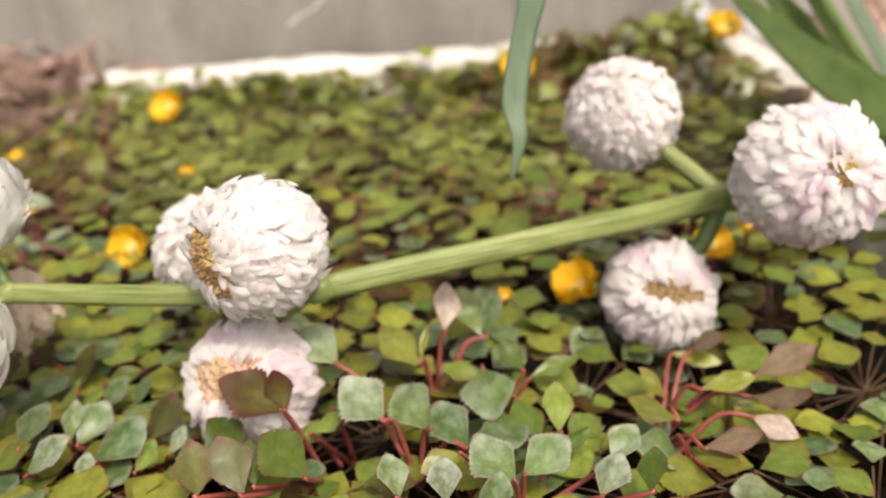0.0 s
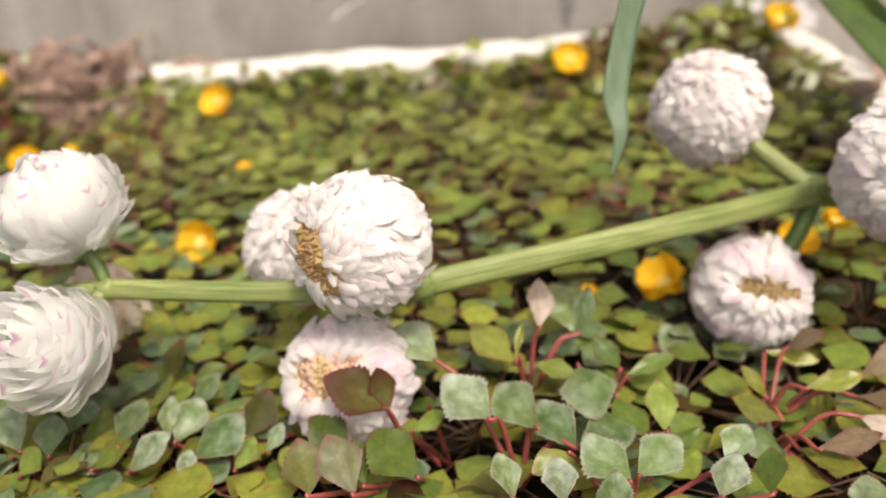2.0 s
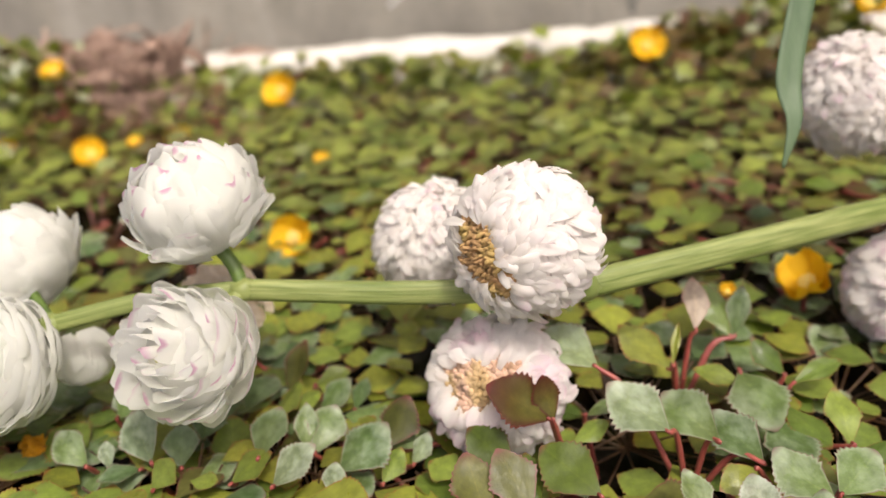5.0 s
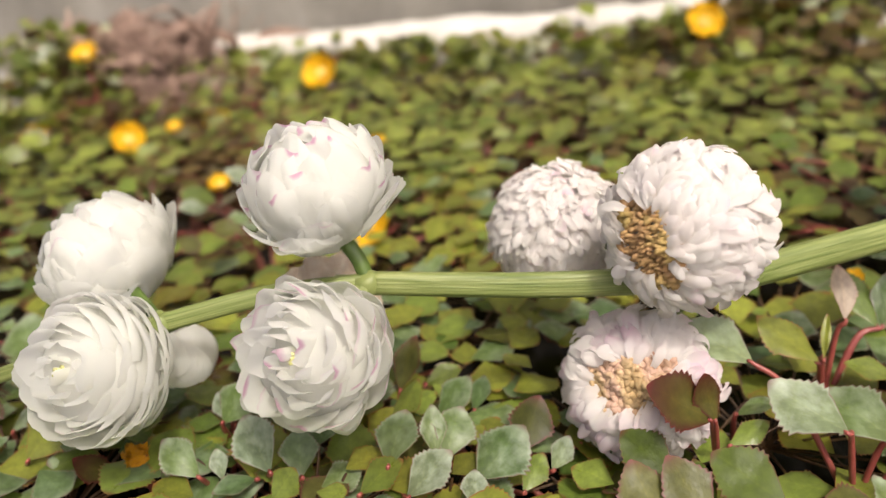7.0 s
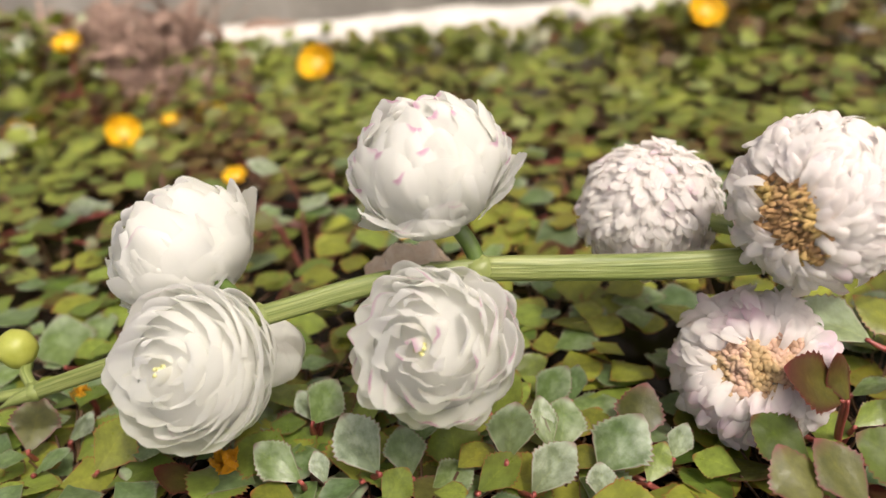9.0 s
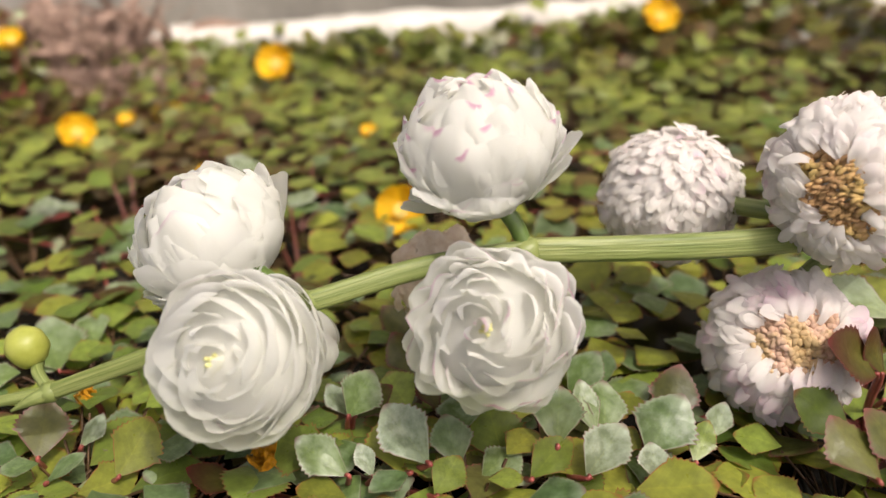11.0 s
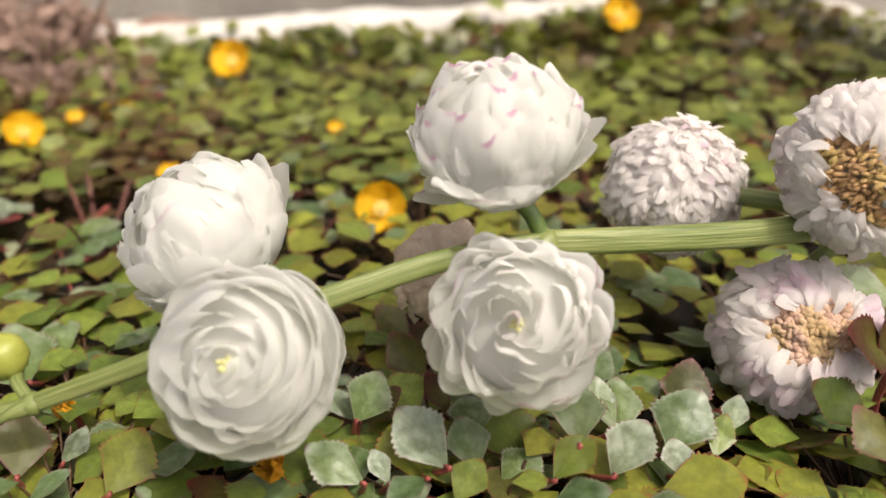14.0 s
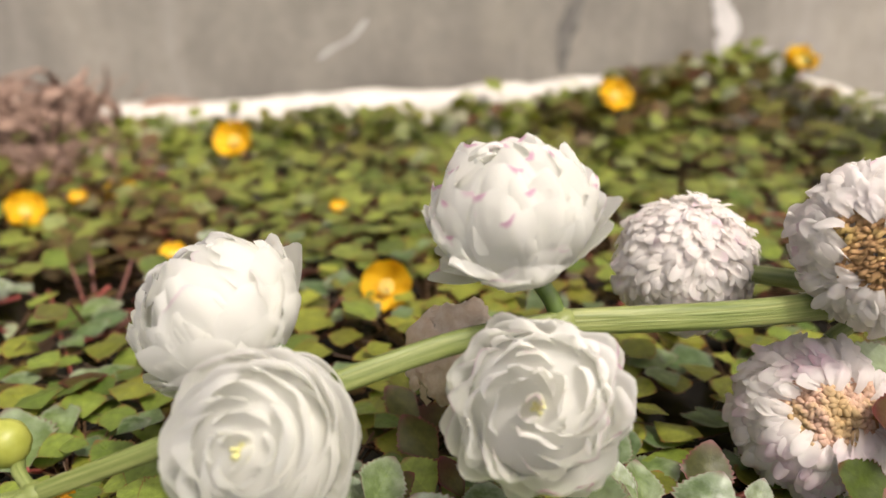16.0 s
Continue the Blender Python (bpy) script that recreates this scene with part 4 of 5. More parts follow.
WHORLED = cupped_set(66, 116, 0.78, 0.45, 0.02, 0.42, 1.9, PETAL_FRESH)
LAYERED = cupped_set(60, 113, 0.68, 0.58, 0.0, 0.16, 1.1, PETAL_WHITE)
DOMED = domed_set(84, 108, 0.84, 0.33, 0.13, 2.6, 6, PETAL_FRESH)
DOMED_WHITE = domed_set(66, 106, 0.82, 0.40, 0.12, 2.6, 6, PETAL_WHITE)
BUD_RINGS = domed_set(14, 70, 1.1, 0.7, 0.01, 0.7, 0, PETAL_WHITE)
SPOONS = [spoon_petal(s, 0.30 + 0.04 * (s % 3), 0.074 + 0.010 * (s % 4), 0.5 + 0.4 * (s % 3)) for s in range(15)]
bm = bmesh.new()
ball(bm, (0, 0, 0), 1.0, 6, 4, (0.8, 1.0, 1.0))
bm.verts.layers.float.new("rim")
SEED = mesh_object("seed", bm, ACHENE)
SEED_MESH = SEED.data
bpy.data.objects.remove(SEED)


def flower_root(stalk, centre, axis, radius, material, label, core, roll=0.0, low=-0.12, flat=0.9):
    z = Vector(axis).normalized()
    x = Vector((0.2, 0.3, 1)).cross(z)
    x.normalize()
    rot = Matrix((x, z.cross(x), z)).transposed().to_4x4() @ pose(0, 0, 0, 0, 0, roll)
    bm = bmesh.new()
    ball(bm, (0, 0, low), core, 24, 16, (1, 1, flat), 0.10, radius)
    root = part("flower", bm, material, stalk, label)
    root.matrix_local = Matrix.Translation(centre) @ rot @ Matrix.Scale(radius, 4)
    return root


def fresh_flower(stalk, centre, axis, radius, label, roll=0.0, rings=LAYERED, deep=1.0):
    """A newly opened double flower: rings of rounded, ruffled petals round a small green eye."""
    r = random.Random(int(radius * 1e6) + int(roll))
    root = flower_root(stalk, centre, axis, radius, PETAL_FRESH, label, 0.80, roll, -0.14, 0.80)
    count, steps, skirt, loose = rings
    for n in range(count):
        k = ((n + 0.5) / count) ** 0.80
        a = n * 2.39996 + r.gauss(0, 0.25)
        size = 1 + r.gauss(0, 0.035)
        tilt = 3.0
        m = pose(0, 0, r.gauss(0, 0.015), r.gauss(0, tilt), r.gauss(0, tilt), math.degrees(a)) @ Matrix.Diagonal((size, size * r.uniform(0.85, 1.15), size * deep, 1))
        share("petal", r.choice(steps[min(13, int(k * 14))]), root, m)
    for n in range(skirt):
        m = pose(0, 0, 0, r.gauss(0, 7), r.gauss(0, 7), 360 * n / skirt + r.gauss(0, 9))
        share("petal", r.choice(loose), root, m)
    bm = bmesh.new()
    for n in range(7):
        a = n * 2.4
        d = 0.05 * math.sqrt(n / 7)
        tube(bm, [(d * math.cos(a), d * math.sin(a), 0.35), (1.6 * d * math.cos(a), 1.6 * d * math.sin(a), 0.52 + 0.03 * (n % 3))], [0.034, 0.024], 6)
    part("flower_eye", bm, EYE_GREEN, root, "small yellow-green centre")
    for n in range(3):
        a = 2.1 * n + roll
        bm = bmesh.new()
        ball(bm, (0.24 * math.cos(a), 0.24 * math.sin(a), -0.56), 0.26, 10, 6, (1, 1, 0.28))
        part("sepal", bm, BUD_GREEN, root, "pale green sepal")
    return root


def old_flower(stalk, centre, axis, radius, label, bald=0.0, count=420, roll=0.0, gap=None, broad=1.0, order=0.0, shaggy=0.5, grain=(0.036, 0.10, 0.036), wild=0.16, seeds=None, tangle=0.5):
    """An old flower swollen into a ball of short rounded petals; bald: angle round the axis where the tan seed head shows (degrees); broad: the petals' size; order: how evenly they radiate;
    shaggy: how far they stand out; gap: the direction in which the bare patch is long, and how narrow it is across; grain: the seeds' size; tangle: how unevenly they lie; wild: how tangled the petals are."""
    r = random.Random(int(radius * 1e6) + count + int(roll))
    root = flower_root(stalk, centre, axis, radius, PETAL_AGED, label, 0.78, roll, -0.02, 0.98)
    rest = Heap()

    def narrow(ph):
        return gap[1] / math.sqrt((gap[1] * math.cos(ph - radians(gap[0] - roll))) ** 2 + math.sin(ph - radians(gap[0] - roll)) ** 2) if gap else 1.0
    for n in range(count):
        c = 1 - 2 * (n + 0.5) / count
        th = math.acos(c)
        ph = n * 2.39996 + r.gauss(0, 0.08)
        th += r.gauss(0, 0.04)
        d = Vector((math.sin(th) * math.cos(ph), math.sin(th) * math.sin(ph), math.cos(th)))
        lump = noise.noise(d * 2.0 + Vector((radius * 900, 0, 0))) + 0.35 * noise.noise(d * 4.5 + Vector((0, radius * 900, 0)))
        brink = 0.0
        if bald:
            reach = radians(bald) * (1 + 0.22 * lump) * narrow(ph)
            if th < reach:
                continue
            brink = math.exp(-((th - reach) / 0.22) ** 2)
        tang = Vector((math.cos(th) * math.cos(ph), math.cos(th) * math.sin(ph), -math.sin(th)))
        swirl = (1 - order) * 2.4 * noise.noise(d * 1.5 + Vector((0, 0, radius * 700)))
        along = tang * math.cos(swirl) + d.cross(tang) * math.sin(swirl)
        out = along + d * (shaggy * r.uniform(0.6, 1.4) + 0.5 * brink) + Vector((r.gauss(0, wild), r.gauss(0, wild), r.gauss(0, wild)))
        k = r.uniform(0.82, 1.16) * broad
        m = frame_of(d * (0.845 + 0.075 * lump + 0.02 * brink + 0.12 * (wild - 0.16) * r.uniform(-1, 1)) - along * 0.16 * broad, out, d, (k * r.uniform(0.9, 1.15), k, k))
        if r.random() < 290 / count:
            share("petal", r.choice(SPOONS), root, m)
        else:
            rest.add(r.choice(SPOONS), m)
    if rest.v:
        tagged(rest.make("petal_mass", PETAL_AGED, root), "dense lower petals", kind="stuff")
    if bald:
        head = Heap()
        slant = Vector((-math.sin(radians(gap[0] - roll)), math.cos(radians(gap[0] - roll)), 0))
        for n in range(560):
            c = 1 - (1 - math.cos(radians(bald + 8))) * (n + 0.5) / 560
            th = math.acos(c) + r.gauss(0, 0.025)
            ph = n * 2.39996 + r.gauss(0, 0.06)
            if th > radians(bald * narrow(ph) + 7):
                continue
            d = Vector((math.sin(th) * math.cos(ph), math.sin(th) * math.sin(ph), math.cos(th)))
            swell = 0.05 * noise.noise(d * 4.0) + 0.035 * noise.noise(d * 13.0) + 0.05 * math.cos(min(1.57, th * 1.5))
            head.add(SEED_MESH, frame_of(d * (0.83 + swell + r.gauss(0, 0.012)), slant + Vector((r.gauss(0, tangle), r.gauss(0, tangle), 0.2)) + 0.35 * d, d, tuple(g * r.uniform(0.75, 1.25) for g in grain)))
        tagged(head.make("seed_head", seeds or ACHENE, root), "ripening tan seed head", kind="stuff")
    return root


def dried_flower(stalk, centre, radius, label):
    """A flower past its time: a crumpled tan lump with limp petals stuck to it."""
    r = random.Random(77)
    bm = bmesh.new()
    ball(bm, (0, 0, 0), 1.0, 40, 28)
    for v in bm.verts:
        fold = noise.noise(v.co * 2.0) + 0.6 * abs(noise.noise(v.co * 4.5)) + 0.25 * noise.noise(v.co * 11.0)
        v.co *= 0.88 + 0.26 * fold
    root = part("flower", bm, PETAL_WILTED, stalk, label)
    root.matrix_local = Matrix.Translation(centre) @ Matrix.Scale(radius, 4)
    limp = []
    for s in range(4):
        def fn(u, v, s=s):
            w = 0.26 * math.sin(min(1.0, 0.25 + v) * math.pi * 0.6)
            c = 0.12 * noise.noise(Vector((u * 2.2, v * 2.2, s * 5.0)))
            return Vector((u * w, 0.62 * v * (1 - 0.3 * abs(u) ** 2.5 * v) + 0.5 * c, 0.10 * v - 0.16 * v ** 3 + c))
        limp.append(petal_grid(fn, PETAL_WILTED, 8, 6))
    for n in range(46):
        c = 1 - 2 * (n + 0.5) / 46
        th, ph = math.acos(c), n * 2.39996
        d = Vector((math.sin(th) * math.cos(ph), math.sin(th) * math.sin(ph), math.cos(th)))
        out = Vector((r.gauss(0, 0.4), r.gauss(0, 0.4), -1.0)) + d * 0.25
        share("petal", r.choice(limp), root, frame_of(d * 0.86, out, d + Vector((0, 0, 0.2)), (1, 1, 1)))


def pedicel(stalk, a, b, r0, r1, material, bend=(0, 0, 0)):
    a, b = Vector(a), Vector(b)
    bm = bmesh.new()
    line = glide([a, (a + b) / 2 + Vector(bend), b], 6)
    tube(bm, line, [r0 + (r1 - r0) * i / (len(line) - 1) for i in range(len(line))], 10)
    part("flower_stalk", bm, material, stalk)


NODE_1, NODE_2, NODE_3, NODE_4, STEM_END = (0.0705, 0.256, 0.0350), (-0.0540, 0.1925, 0.0400), (-0.1400, 0.1880, 0.0450), (-0.1880, 0.1780, 0.0425), (-0.2456, 0.1830, 0.0232)
stalk = tagged(empty("arrowhead_flower_stem", (0, 0, 0)), "leaning green arrowhead flower stem with whorls of double white flowers", "flowering plant")


def stem_piece(points, radii, sides=24):
    bm = bmesh.new()
    line = glide(points, 14)
    n = len(line) - 1
    tube(bm, line, [radii[0] + (radii[1] - radii[0]) * i / n for i in range(n + 1)], sides, 0.040, True, 0.14)
    part("stem", bm, STEM, stalk)


stem_piece([(0.36, 0.36, -0.10), (0.25, 0.315, -0.02), (0.137, 0.281, 0.0180), NODE_1], (0.0052, 0.0046))
stem_piece([NODE_1, (0.01, 0.2225, 0.0385), NODE_2], (0.0039, 0.0033))
stem_piece([NODE_2, (-0.097, 0.1895, 0.0415), NODE_3], (0.0031, 0.0026))
stem_piece([NODE_3, (-0.163, 0.1835, 0.0455), NODE_4], (0.0023, 0.0021))
stem_piece([NODE_4, (-0.215, 0.178, 0.0350), STEM_END], (0.0021, 0.0017))
for p, r0 in ((NODE_1, 0.0056), (NODE_2, 0.0048), (NODE_3, 0.0035), (NODE_4, 0.0030), (STEM_END, 0.0026)):
    bm = bmesh.new()
    ball(bm, p, r0, 14, 10, (1.0, 0.95, 0.9), 0.25, r0 * 900)
    part("stem_joint", bm, STEM, stalk, "swollen joint of the stem")

AGED, FRESH_LABEL = "old ball-shaped white flower with a pink tinge", "freshly opened white double flower with layered petals"
SEEDY = "fading white flower with a tan seed head showing"
A, B, C = (0.0405, 0.2811, 0.058), (0.087, 0.229, 0.0514), (0.0478, 0.2402, 0.0069)
D, E, F = (-0.0671, 0.1888, 0.055), (-0.0945, 0.2238, 0.039), (-0.0767, 0.1893, 0.0122)
G, H, I, J = (-0.1494, 0.1923, 0.0692), (-0.1504, 0.169, 0.0380), (-0.2104, 0.2008, 0.0497), (-0.2019, 0.1687, 0.0368)
old_flower(stalk, A, (-0.3, -0.2, 0.9), 0.0199, AGED, 0, 1250, 20, None, 0.84, 0.1, 1.0, wild=0.30)
old_flower(stalk, B, (0.19, -0.89, 0.41), 0.0215, AGED, 13, 1150, 130, (60, 0.4), 0.90, 0.65, 0.95, wild=0.24)
old_flower(stalk, C, (0.09, -0.84, 0.53), 0.0194, SEEDY, 38, 1100, 60, (0, 0.34), 0.92, 1.0, 0.8, wild=0.10, seeds=ACHENE_BROWN)
old_flower(stalk, D, (-0.64, -0.73, 0.17), 0.0187, SEEDY, 40, 1200, 200, (120, 0.50), 0.92, 0.15, 0.85, (0.042, 0.075, 0.042), 0.24)
old_flower(stalk, E, (0.2, 0.3, 0.9), 0.0185, AGED, 0, 1400, 70, None, 0.80, 0.0, 0.95, wild=0.26)
old_flower(stalk, F, (-0.20, -0.78, 0.59), 0.0188, SEEDY, 40, 1000, 300, (10, 0.60), 1.0, 0.4, 0.85, (0.058, 0.066, 0.050), 0.2, ACHENE_PINK, 1.5)
fresh_flower(stalk, G, (-0.25, -0.12, 0.95), 0.0166, FRESH_LABEL + ", pink streaks on the margins", 40, DOMED)
fresh_flower(stalk, H, (-0.24, -0.82, 0.50), 0.0174, FRESH_LABEL + ", pink streaks on the margins", 100, WHORLED, 1.1)
fresh_flower(stalk, I, (-0.45, -0.10, 0.85), 0.0172, FRESH_LABEL, 200, DOMED_WHITE)
fresh_flower(stalk, J, (-0.27, -0.82, 0.50), 0.0180, FRESH_LABEL, 330, LAYERED, 1.08)
fresh_flower(stalk, (-0.1915, 0.1905, 0.0243), (0.35, -0.35, -0.75), 0.0086, "small half-open white flower", 10, BUD_RINGS)
dried_flower(stalk, (-0.1578, 0.2110, 0.0295), 0.0118, "wilted tan flower, crumpled and dry")

pedicel(stalk, NODE_1, A, 0.0034, 0.0030, STEM, (0.002, 0, -0.002))
pedicel(stalk, NODE_1, B, 0.0034, 0.0030, STEM)
pedicel(stalk, NODE_1, C, 0.0032, 0.0026, STEM_DARK, (0.003, 0, 0))
pedicel(stalk, NODE_2, D, 0.0028, 0.0026, STEM)
pedicel(stalk, NODE_2, E, 0.0026, 0.0022, STEM)
pedicel(stalk, NODE_2, F, 0.0020, 0.0018, STEM, (-0.004, 0.007, 0))
pedicel(stalk, NODE_3, (-0.1460, 0.192, 0.0560), 0.0019, 0.0019, STEM_DARK, (0.001, 0, 0))
pedicel(stalk, NODE_3, H, 0.0022, 0.0020, STEM)
pedicel(stalk, NODE_3, (-0.1570, 0.2110, 0.0335), 0.0018, 0.0016, STEM)
pedicel(stalk, NODE_4, I, 0.0016, 0.0014, STEM_DARK)
pedicel(stalk, NODE_4, J, 0.0022, 0.0020, STEM)
pedicel(stalk, STEM_END, (-0.2500, 0.1905, 0.0262), 0.0013, 0.0014, STEM, (-0.001, 0, 0.001))
pedicel(stalk, STEM_END, (-0.2720, 0.1850, 0.0190), 0.0016, 0.0008, STEM)
bm = bmesh.new()
ball(bm, (-0.2516, 0.1912, 0.0300), 0.0046, 16, 12, (1, 1, 1.05), 0.08, 3)
part("flower_bud", bm, BUD_GREEN, stalk, "round yellow-green bud")
bm = bmesh.new()
tube(bm, glide([(-0.2456, 0.183, 0.0232), (-0.2495, 0.1815, 0.0225), (-0.2540, 0.181, 0.0205)], 4), [0.0020, 0.0019, 0.0018, 0.0016, 0.0014, 0.0011, 0.0008, 0.0005, 0.0003], 8)
part("bract", bm, STEM, stalk, "pale yellow-green bract at the joint")


def yellow_flower(place, radius, facing=(0, -0.5, 0.85), withered=False, closed=0.0):
    """A small cup of four rounded yellow petals round a cream tuft, on a short red stalk."""
    p = Vector(place)
    r = random.Random(int(abs(p.x) * 1e5))
    thing = tagged(empty("yellow_flower", (p.x, p.y, mat_height(p.x, p.y) - 0.004)), "withered orange-yellow flower among the leaves" if withered else "small bright yellow cupped flower above the leaves", "flower", "yellow flowers in the mat")
    o = thing.location.copy()
    z = Vector(facing).normalized()
    x = Vector((0.9, 0.3, 0.1)).cross(z).normalized()
    rot = Matrix((x, z.cross(x), z)).transposed().to_4x4()
    m0 = Matrix.Translation(p - o) @ rot @ Matrix.Scale(radius, 4)
    for n in range(5):
        s = r.random() * 9
        def fn(u, v, s=s):
            w = 0.78 * math.sin(min(1, 0.12 + v) * math.pi * 0.55) * (1 - 0.35 * max(0, v - 0.7) / 0.3 * u * u)
            rise = (0.35 + 0.5 * closed) * v * v + 0.25 * u * u * v
            if withered:
                fold = 0.30 * noise.noise(Vector((u * 2.4, v * 2.8, s))) + 0.16 * noise.noise(Vector((u * 6.0, v * 5.0, s + 4)))
                return Vector((u * w * (0.75 - 0.35 * v) + fold, v * (0.75 - 0.5 * v) + fold, 0.95 * v - 0.25 + 0.6 * fold))
            crumple = 0.06 * noise.noise(Vector((u * 2.5, v * 2.5, s)))
            return Vector((u * w, v * (1 - 0.35 * closed) * (1 - 0.30 * u * u * v) + crumple * 0.4, rise - 0.25 + crumple))
        me = petal_grid(fn, PETAL_YELLOW_OLD if withered else PETAL_YELLOW, 8, 6)
        share("petal", me, thing, m0 @ pose(0, 0, 0, 0, 0, 72 * n + r.uniform(-10, 10)))
    if not withered:
        bm = bmesh.new()
        for n in range(8):
            a = n * 0.785
            ball(bm, (0.20 * math.cos(a), 0.20 * math.sin(a), 0.06), 0.075, 6, 5)
        ball(bm, (0, 0, 0.05), 0.11, 8, 6)
        part("stamen_tuft", bm, STAMEN, thing, "cream tuft of stamens").matrix_local = m0
    bm = bmesh.new()
    tube(bm, glide([(0, 0, -0.006), (p - o) * 0.5 + Vector((r.gauss(0, 0.001), 0.001, 0)), p - o - z * radius * 0.2], 4), 0.0009, 6)
    part("flower_stalk", bm, STALK_RED, thing)


yellow_flower((-0.2285, 0.5200, 0.0125), 0.0135, (-0.2, -0.75, 0.6), closed=0.5)
yellow_flower((0.0072, 0.5250, 0.0238), 0.0130, (0.1, -0.7, 0.6), closed=0.4)
yellow_flower((0.1390, 0.5330, 0.0375), 0.0130, (0.1, -0.5, 0.8), closed=0.6)
yellow_flower((-0.2876, 0.4812, -0.0026), 0.0095, (0, -0.3, 0.9), closed=0.4)
yellow_flower((-0.1754, 0.4031, 0.0040), 0.0050, (0, -0.3, 0.9), closed=0.6)
yellow_flower((-0.1647, 0.3049, 0.0052), 0.0108, (-0.1, -0.80, 0.5), closed=0.5)
yellow_flower((-0.3216, 0.4361, 0.0043), 0.0110, (0.3, -0.6, 0.6), closed=0.5)
yellow_flower((-0.3674, 0.4985, 0.0400), 0.0095, (0, -0.4, 0.9), closed=0.5)
yellow_flower((-0.3814, 0.4458, 0.0060), 0.0095, (0, -0.4, 0.8), closed=0.5)
yellow_flower((-0.3014, 0.4527, 0.0040), 0.0055, (0, -0.3, 0.9), closed=0.5)
yellow_flower((-0.2454, 0.3655, 0.0020), 0.0065, (0, -0.3, 0.9), closed=0.5)
yellow_flower((0.0225, 0.2537, 0.0040), 0.0108, (-0.45, -0.30, 0.85), closed=0.95)
yellow_flower((0.0746, 0.2803, 0.0054), 0.0090, (0.1, -0.5, 0.8), closed=0.5)
yellow_flower((0.0890, 0.2840, 0.0110), 0.0065, (0.1, -0.4, 0.9), closed=0.95)
yellow_flower((-0.0040, 0.2490, 0.0040), 0.0036, (0, -0.4, 0.9), closed=0.9)
yellow_flower((-0.2000, 0.1725, 0.0080), 0.0062, (-0.3, -0.6, 0.5), True, 1.0)
yellow_flower((-0.2480, 0.2050, 0.0050), 0.0048, (-0.3, -0.4, 0.7), True, 0.5)


# ---- arrowhead leaves, dry foliage ----
def ribbon(points, widths, normal, thick=0.0006, fold=0.15, sides=6):
    """A strap or blade: a thin solid band along the points, folded a little along its midrib."""
    bm = bmesh.new()
    line = glide(points, 10)
    n = len(line) - 1
    nrm = Vector(normal)
    rows = []
    for i, p in enumerate(line):
        k = i / n * (len(widths) - 1)
        j = min(int(k), len(widths) - 2)
        w = widths[j] + (widths[j + 1] - widths[j]) * (k - j)
        d = (line[min(i + 1, n)] - line[max(i - 1, 0)]).normalized()
        s = d.cross(nrm).normalized()
        u = s.cross(d)
        top, bottom = [], []
        for q in range(sides + 1):
            t = -1 + 2 * q / sides
            c = p + s * (w * t) + u * (fold * w * abs(t) + 0.05 * w * noise.noise(Vector((p.x * 60, p.z * 60, t))))
            top.append(bm.verts.new(c + u * thick * (1 - 0.7 * t * t)))
            bottom.append(bm.verts.new(c - u * thick * (1 - 0.7 * t * t)))
        rows.append(top + bottom[::-1])
    m = len(rows[0])
    for a, b in zip(rows, rows[1:]):
        for q in range(m):
            bm.faces.new((a[q], a[(q + 1) % m], b[(q + 1) % m], b[q]))
    bm.faces.new(rows[0])
    bm.faces.new(rows[-1][::-1])
    bmesh.ops.recalc_face_normals(bm, faces=bm.faces[:])
    return bm


hanging = tagged(empty("arrowhead_leaf", (0.24, 0.33, -0.1)), "drooping grey-green arrowhead leaf lobe hanging over the mat", "leaf")
hanging.location = (0, 0, 0)
part("leaf_blade", ribbon([(0.0000, 0.218, 0.0585), (0.0028, 0.222, 0.0700), (0.0018, 0.227, 0.0800), (0.0058, 0.235, 0.0980), (0.0115, 0.243, 0.1160), (0.022, 0.262, 0.150), (0.05, 0.30, 0.185), (0.10, 0.34, 0.19)],
     [0.0004, 0.0022, 0.0037, 0.0036, 0.0043, 0.0055, 0.007, 0.009], (0.25, -1, 0.2), 0.0005), BLADE_GREY, hanging, "grey-green pointed lobe")
bm = bmesh.new()
tube(bm, glide([(0.10, 0.34, 0.19), (0.17, 0.36, 0.12), (0.24, 0.36, 0.0), (0.27, 0.36, -0.24)], 8), 0.004, 10)
part("leaf_stalk", bm, STEM, hanging)

clump = tagged(empty("arrowhead_plant", (0.2, 0.34, -0.1)), "clump of broad dark green arrowhead leaves beside the box", "water plant")
clump.location = (0, 0, 0)
part("leaf_blade", ribbon([(0.0866, 0.3606, 0.0993), (0.0993, 0.3544, 0.0832), (0.1141, 0.3491, 0.0688), (0.1281, 0.3446, 0.0563), (0.143, 0.341, 0.0455), (0.1601, 0.3376, 0.0345), (0.1833, 0.3355, 0.0252)],
     [0.0018, 0.0036, 0.0062, 0.0090, 0.0115, 0.0128, 0.010], (0.1, -0.85, 0.5), 0.0006, 0.2), BLADE, clump, "broad dark green lobe")
part("leaf_blade", ribbon([(0.1495, 0.3450, 0.0372), (0.1538, 0.3410, 0.0271), (0.1615, 0.3350, 0.0123), (0.1702, 0.3280, -0.0058)], [0.004, 0.010, 0.012, 0.003], (0.1, -0.8, 0.5), 0.0006, 0.25), BLADE, clump, "broad dark green lobe")
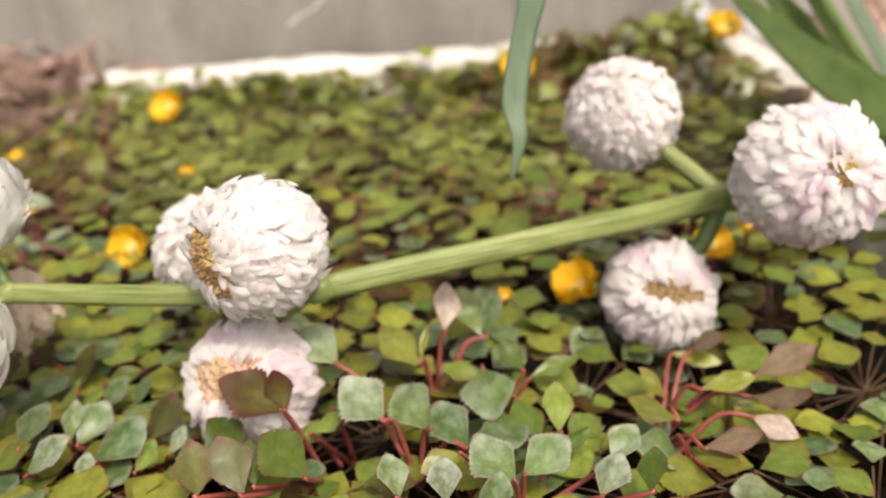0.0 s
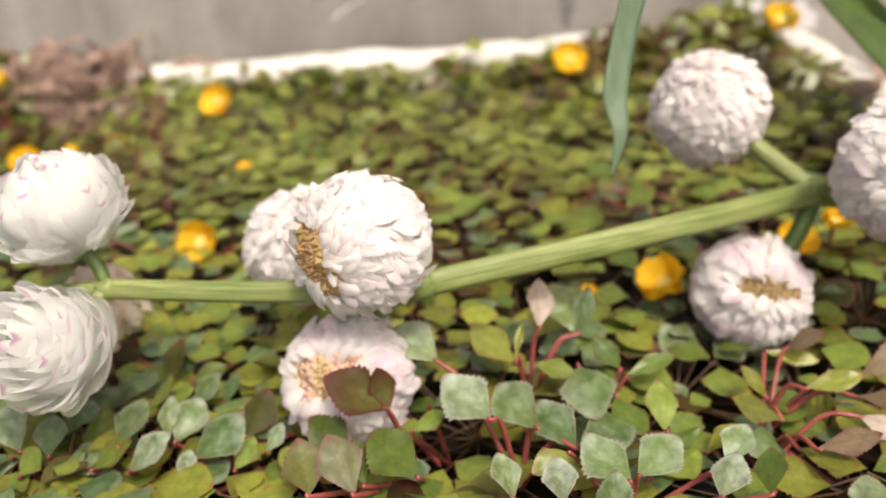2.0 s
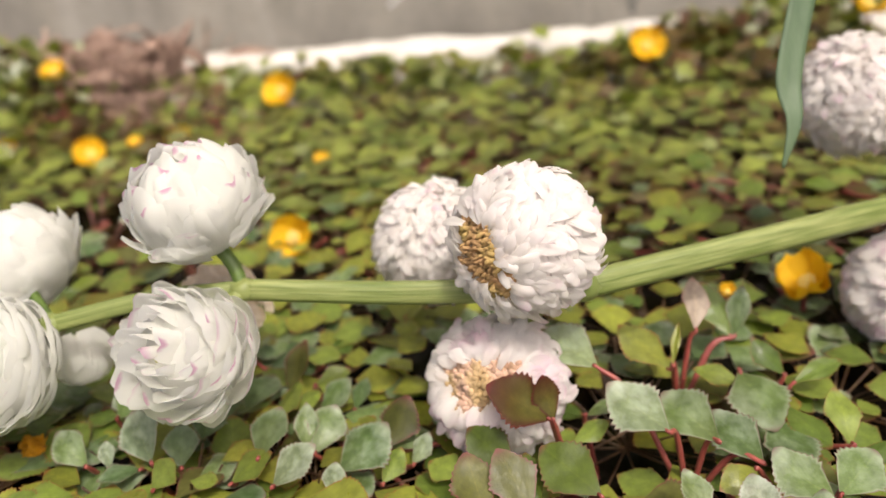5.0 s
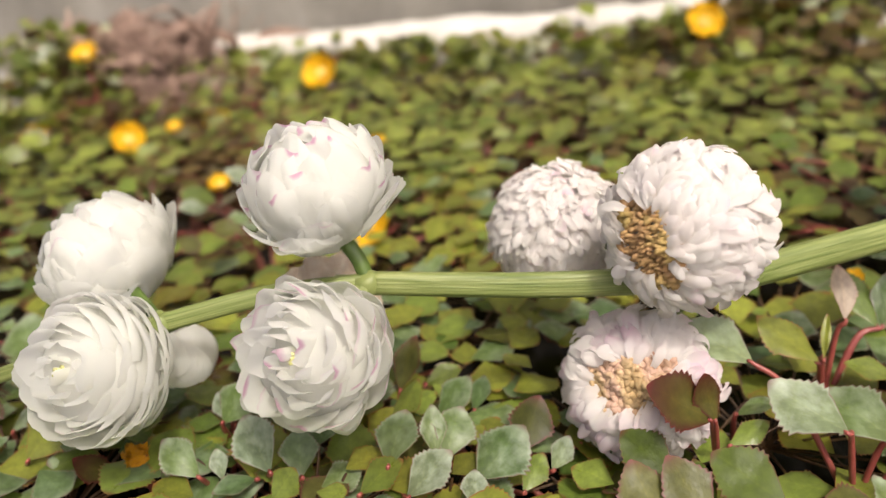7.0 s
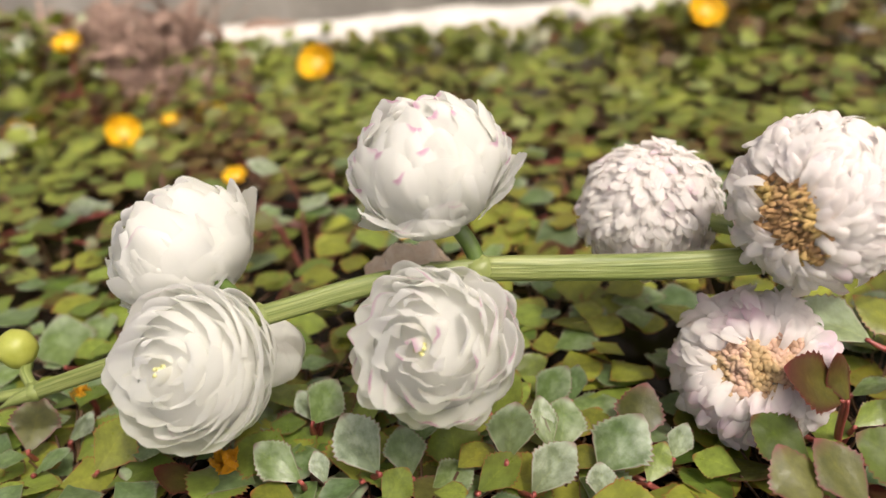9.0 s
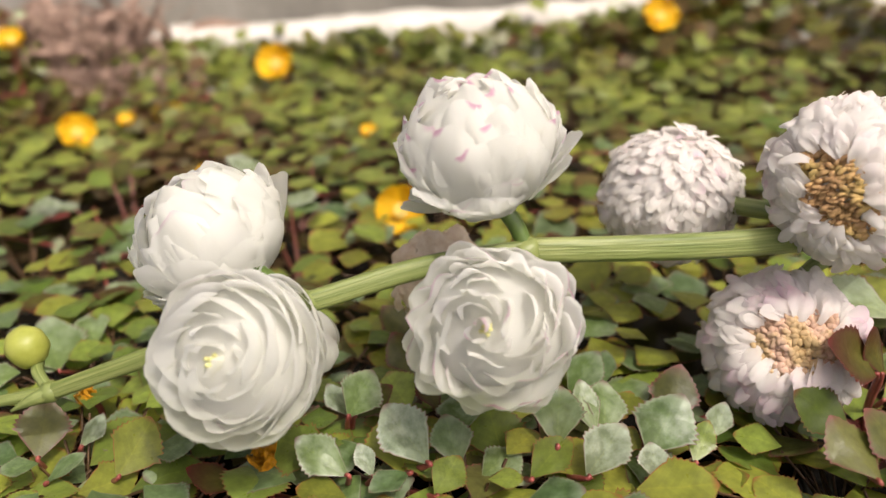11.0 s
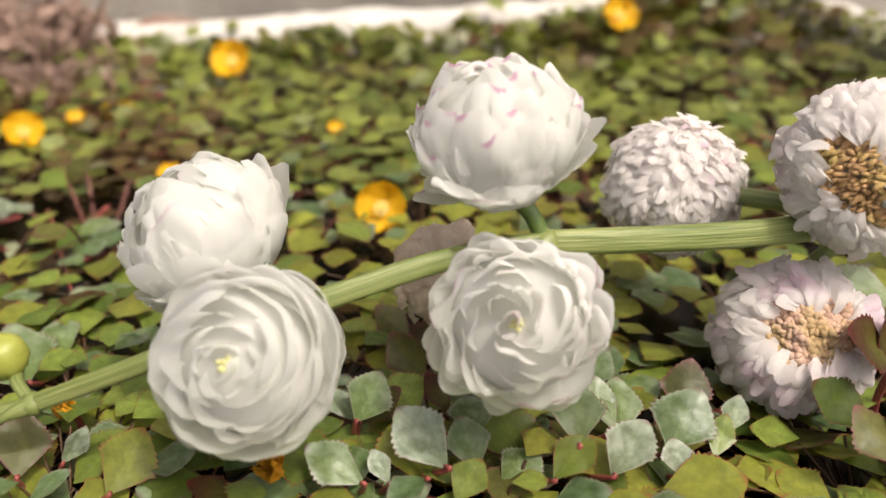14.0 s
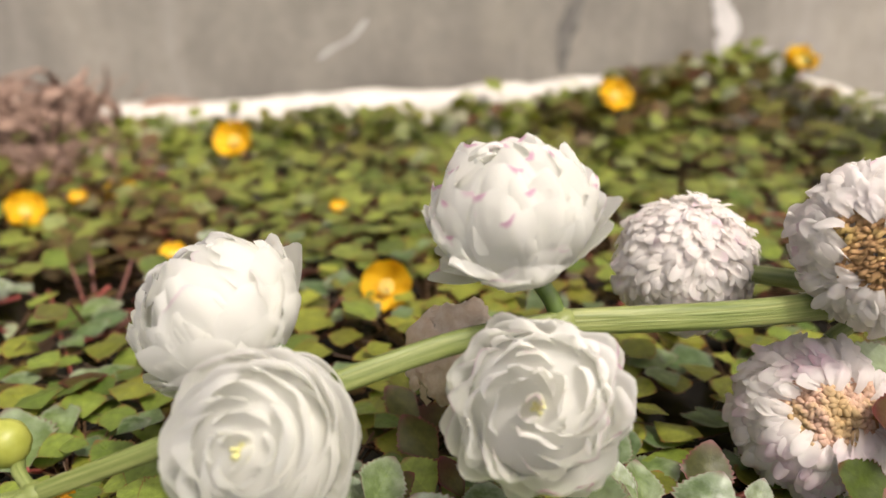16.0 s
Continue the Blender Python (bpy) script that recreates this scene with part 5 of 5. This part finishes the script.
part("leaf_blade", ribbon([(0.1119, 0.3876, 0.0924), (0.1218, 0.3818, 0.0778), (0.1297, 0.3782, 0.0684), (0.1381, 0.3736, 0.057), (0.1501, 0.3684, 0.0433)], [0.003, 0.0045, 0.006, 0.0065, 0.004], (0.2, -0.9, 0.3), 0.0007, 0.3), BLADE, clump, "narrow dark green leaf")
for pts, w, mat_, fold in (([(0.1358, 0.3996, 0.0895), (0.1429, 0.3934, 0.0747), (0.1501, 0.3881, 0.0618), (0.1585, 0.3822, 0.0474), (0.1717, 0.3731, 0.0251)], 0.0036, BLADE, 0.3),
                           ([(0.1315, 0.3729, 0.0925), (0.1386, 0.3672, 0.0787), (0.1482, 0.3606, 0.0625), (0.1607, 0.3531, 0.0438), (0.1742, 0.3446, 0.0229)], 0.0030, STEM_DARK, -0.5),
                           ([(0.1665, 0.4333, 0.0838), (0.1727, 0.4265, 0.068), (0.1791, 0.4209, 0.0547), (0.1868, 0.4148, 0.04), (0.1971, 0.4064, 0.02)], 0.0036, BLADE_GREY, 0.3)):
    part("leaf_blade", ribbon(pts, [w * 0.8, w, w, w, w * 0.8], (0.3, -1, 0.3), 0.0012, fold), mat_, clump, "long strap-like green leaf")
for pts, w in (([(0.1847, 0.4518, 0.0722), (0.1916, 0.4472, 0.0609), (0.1976, 0.4431, 0.051), (0.2054, 0.4392, 0.041)], 0.0055), ([(0.1615, 0.465, 0.056), (0.1690, 0.461, 0.049), (0.1740, 0.458, 0.040), (0.1740, 0.455, 0.032)], 0.0050),
               ([(0.1635, 0.4504, 0.0300), (0.1676, 0.4461, 0.0161), (0.1704, 0.4436, 0.0002), (0.172, 0.443, -0.05)], 0.0030)):
    part("dry_leaf", ribbon(pts, [w * 0.3, w, w * 0.9, w * 0.4], (0.3, -1, 0.2), 0.0009, 0.7), DRY, clump, "shrivelled brown leaf")
bm = bmesh.new()
tube(bm, glide([(0.1833, 0.3355, 0.0252), (0.20, 0.345, 0.0), (0.215, 0.36, -0.10), (0.22, 0.37, FLOOR_Z)], 8), 0.004, 10)
part("leaf_stalk", bm, STEM, clump)
for x, y, z in ((0.1717, 0.3731, 0.0251), (0.1742, 0.3446, 0.0229), (0.1971, 0.4064, 0.02), (0.1501, 0.3684, 0.0433)):
    bm = bmesh.new()
    tube(bm, glide([(x, y, z), (x + 0.015, y, z - 0.06), (0.215, 0.37, FLOOR_Z)], 6), 0.0022, 8)
    part("leaf_stalk", bm, STEM_DARK, clump)


def dry_tangle(place, size, count, seed, label):
    """A heap of dead, curled stems and leaves."""
    r = random.Random(seed)
    thing = tagged(empty("dry_plant_tuft", place), label, "dead plant")
    for n in range(count):
        a, up = r.uniform(0, 6.28), r.uniform(0.1, 1.2)
        d = Vector((math.cos(a), math.sin(a), up)).normalized() * size * r.uniform(0.5, 1.1)
        s = Vector((r.gauss(0, 0.25), r.gauss(0, 0.25), -0.1)) * size
        bend = Vector((r.gauss(0, 0.2), r.gauss(0, 0.2), r.gauss(0, 0.15))) * size
        w = size * r.uniform(0.012, 0.075)
        part("dry_leaf", ribbon([s, s + d * 0.5 + bend, s + d], [w * 0.3, w, w * 0.2], (r.gauss(0, 1), -1, 0.4), 0.0004, 0.5, 4), DRY, thing)


dry_tangle((-0.366, 0.575, 0.006), 0.070, 170, 3, "tuft of brown dead stems and leaves at the far rim")
dry_tangle((-0.325, 0.52, -0.004), 0.042, 60, 8, "low tangle of dead brown stems in the mat")
dry_tangle((-0.392, 0.572, 0.010), 0.052, 70, 12, "tuft of brown dead stems and leaves at the far rim")
dry_tangle((-0.345, 0.55, 0.004), 0.038, 70, 21, "low heap of pale brown dead leaves by the far rim")
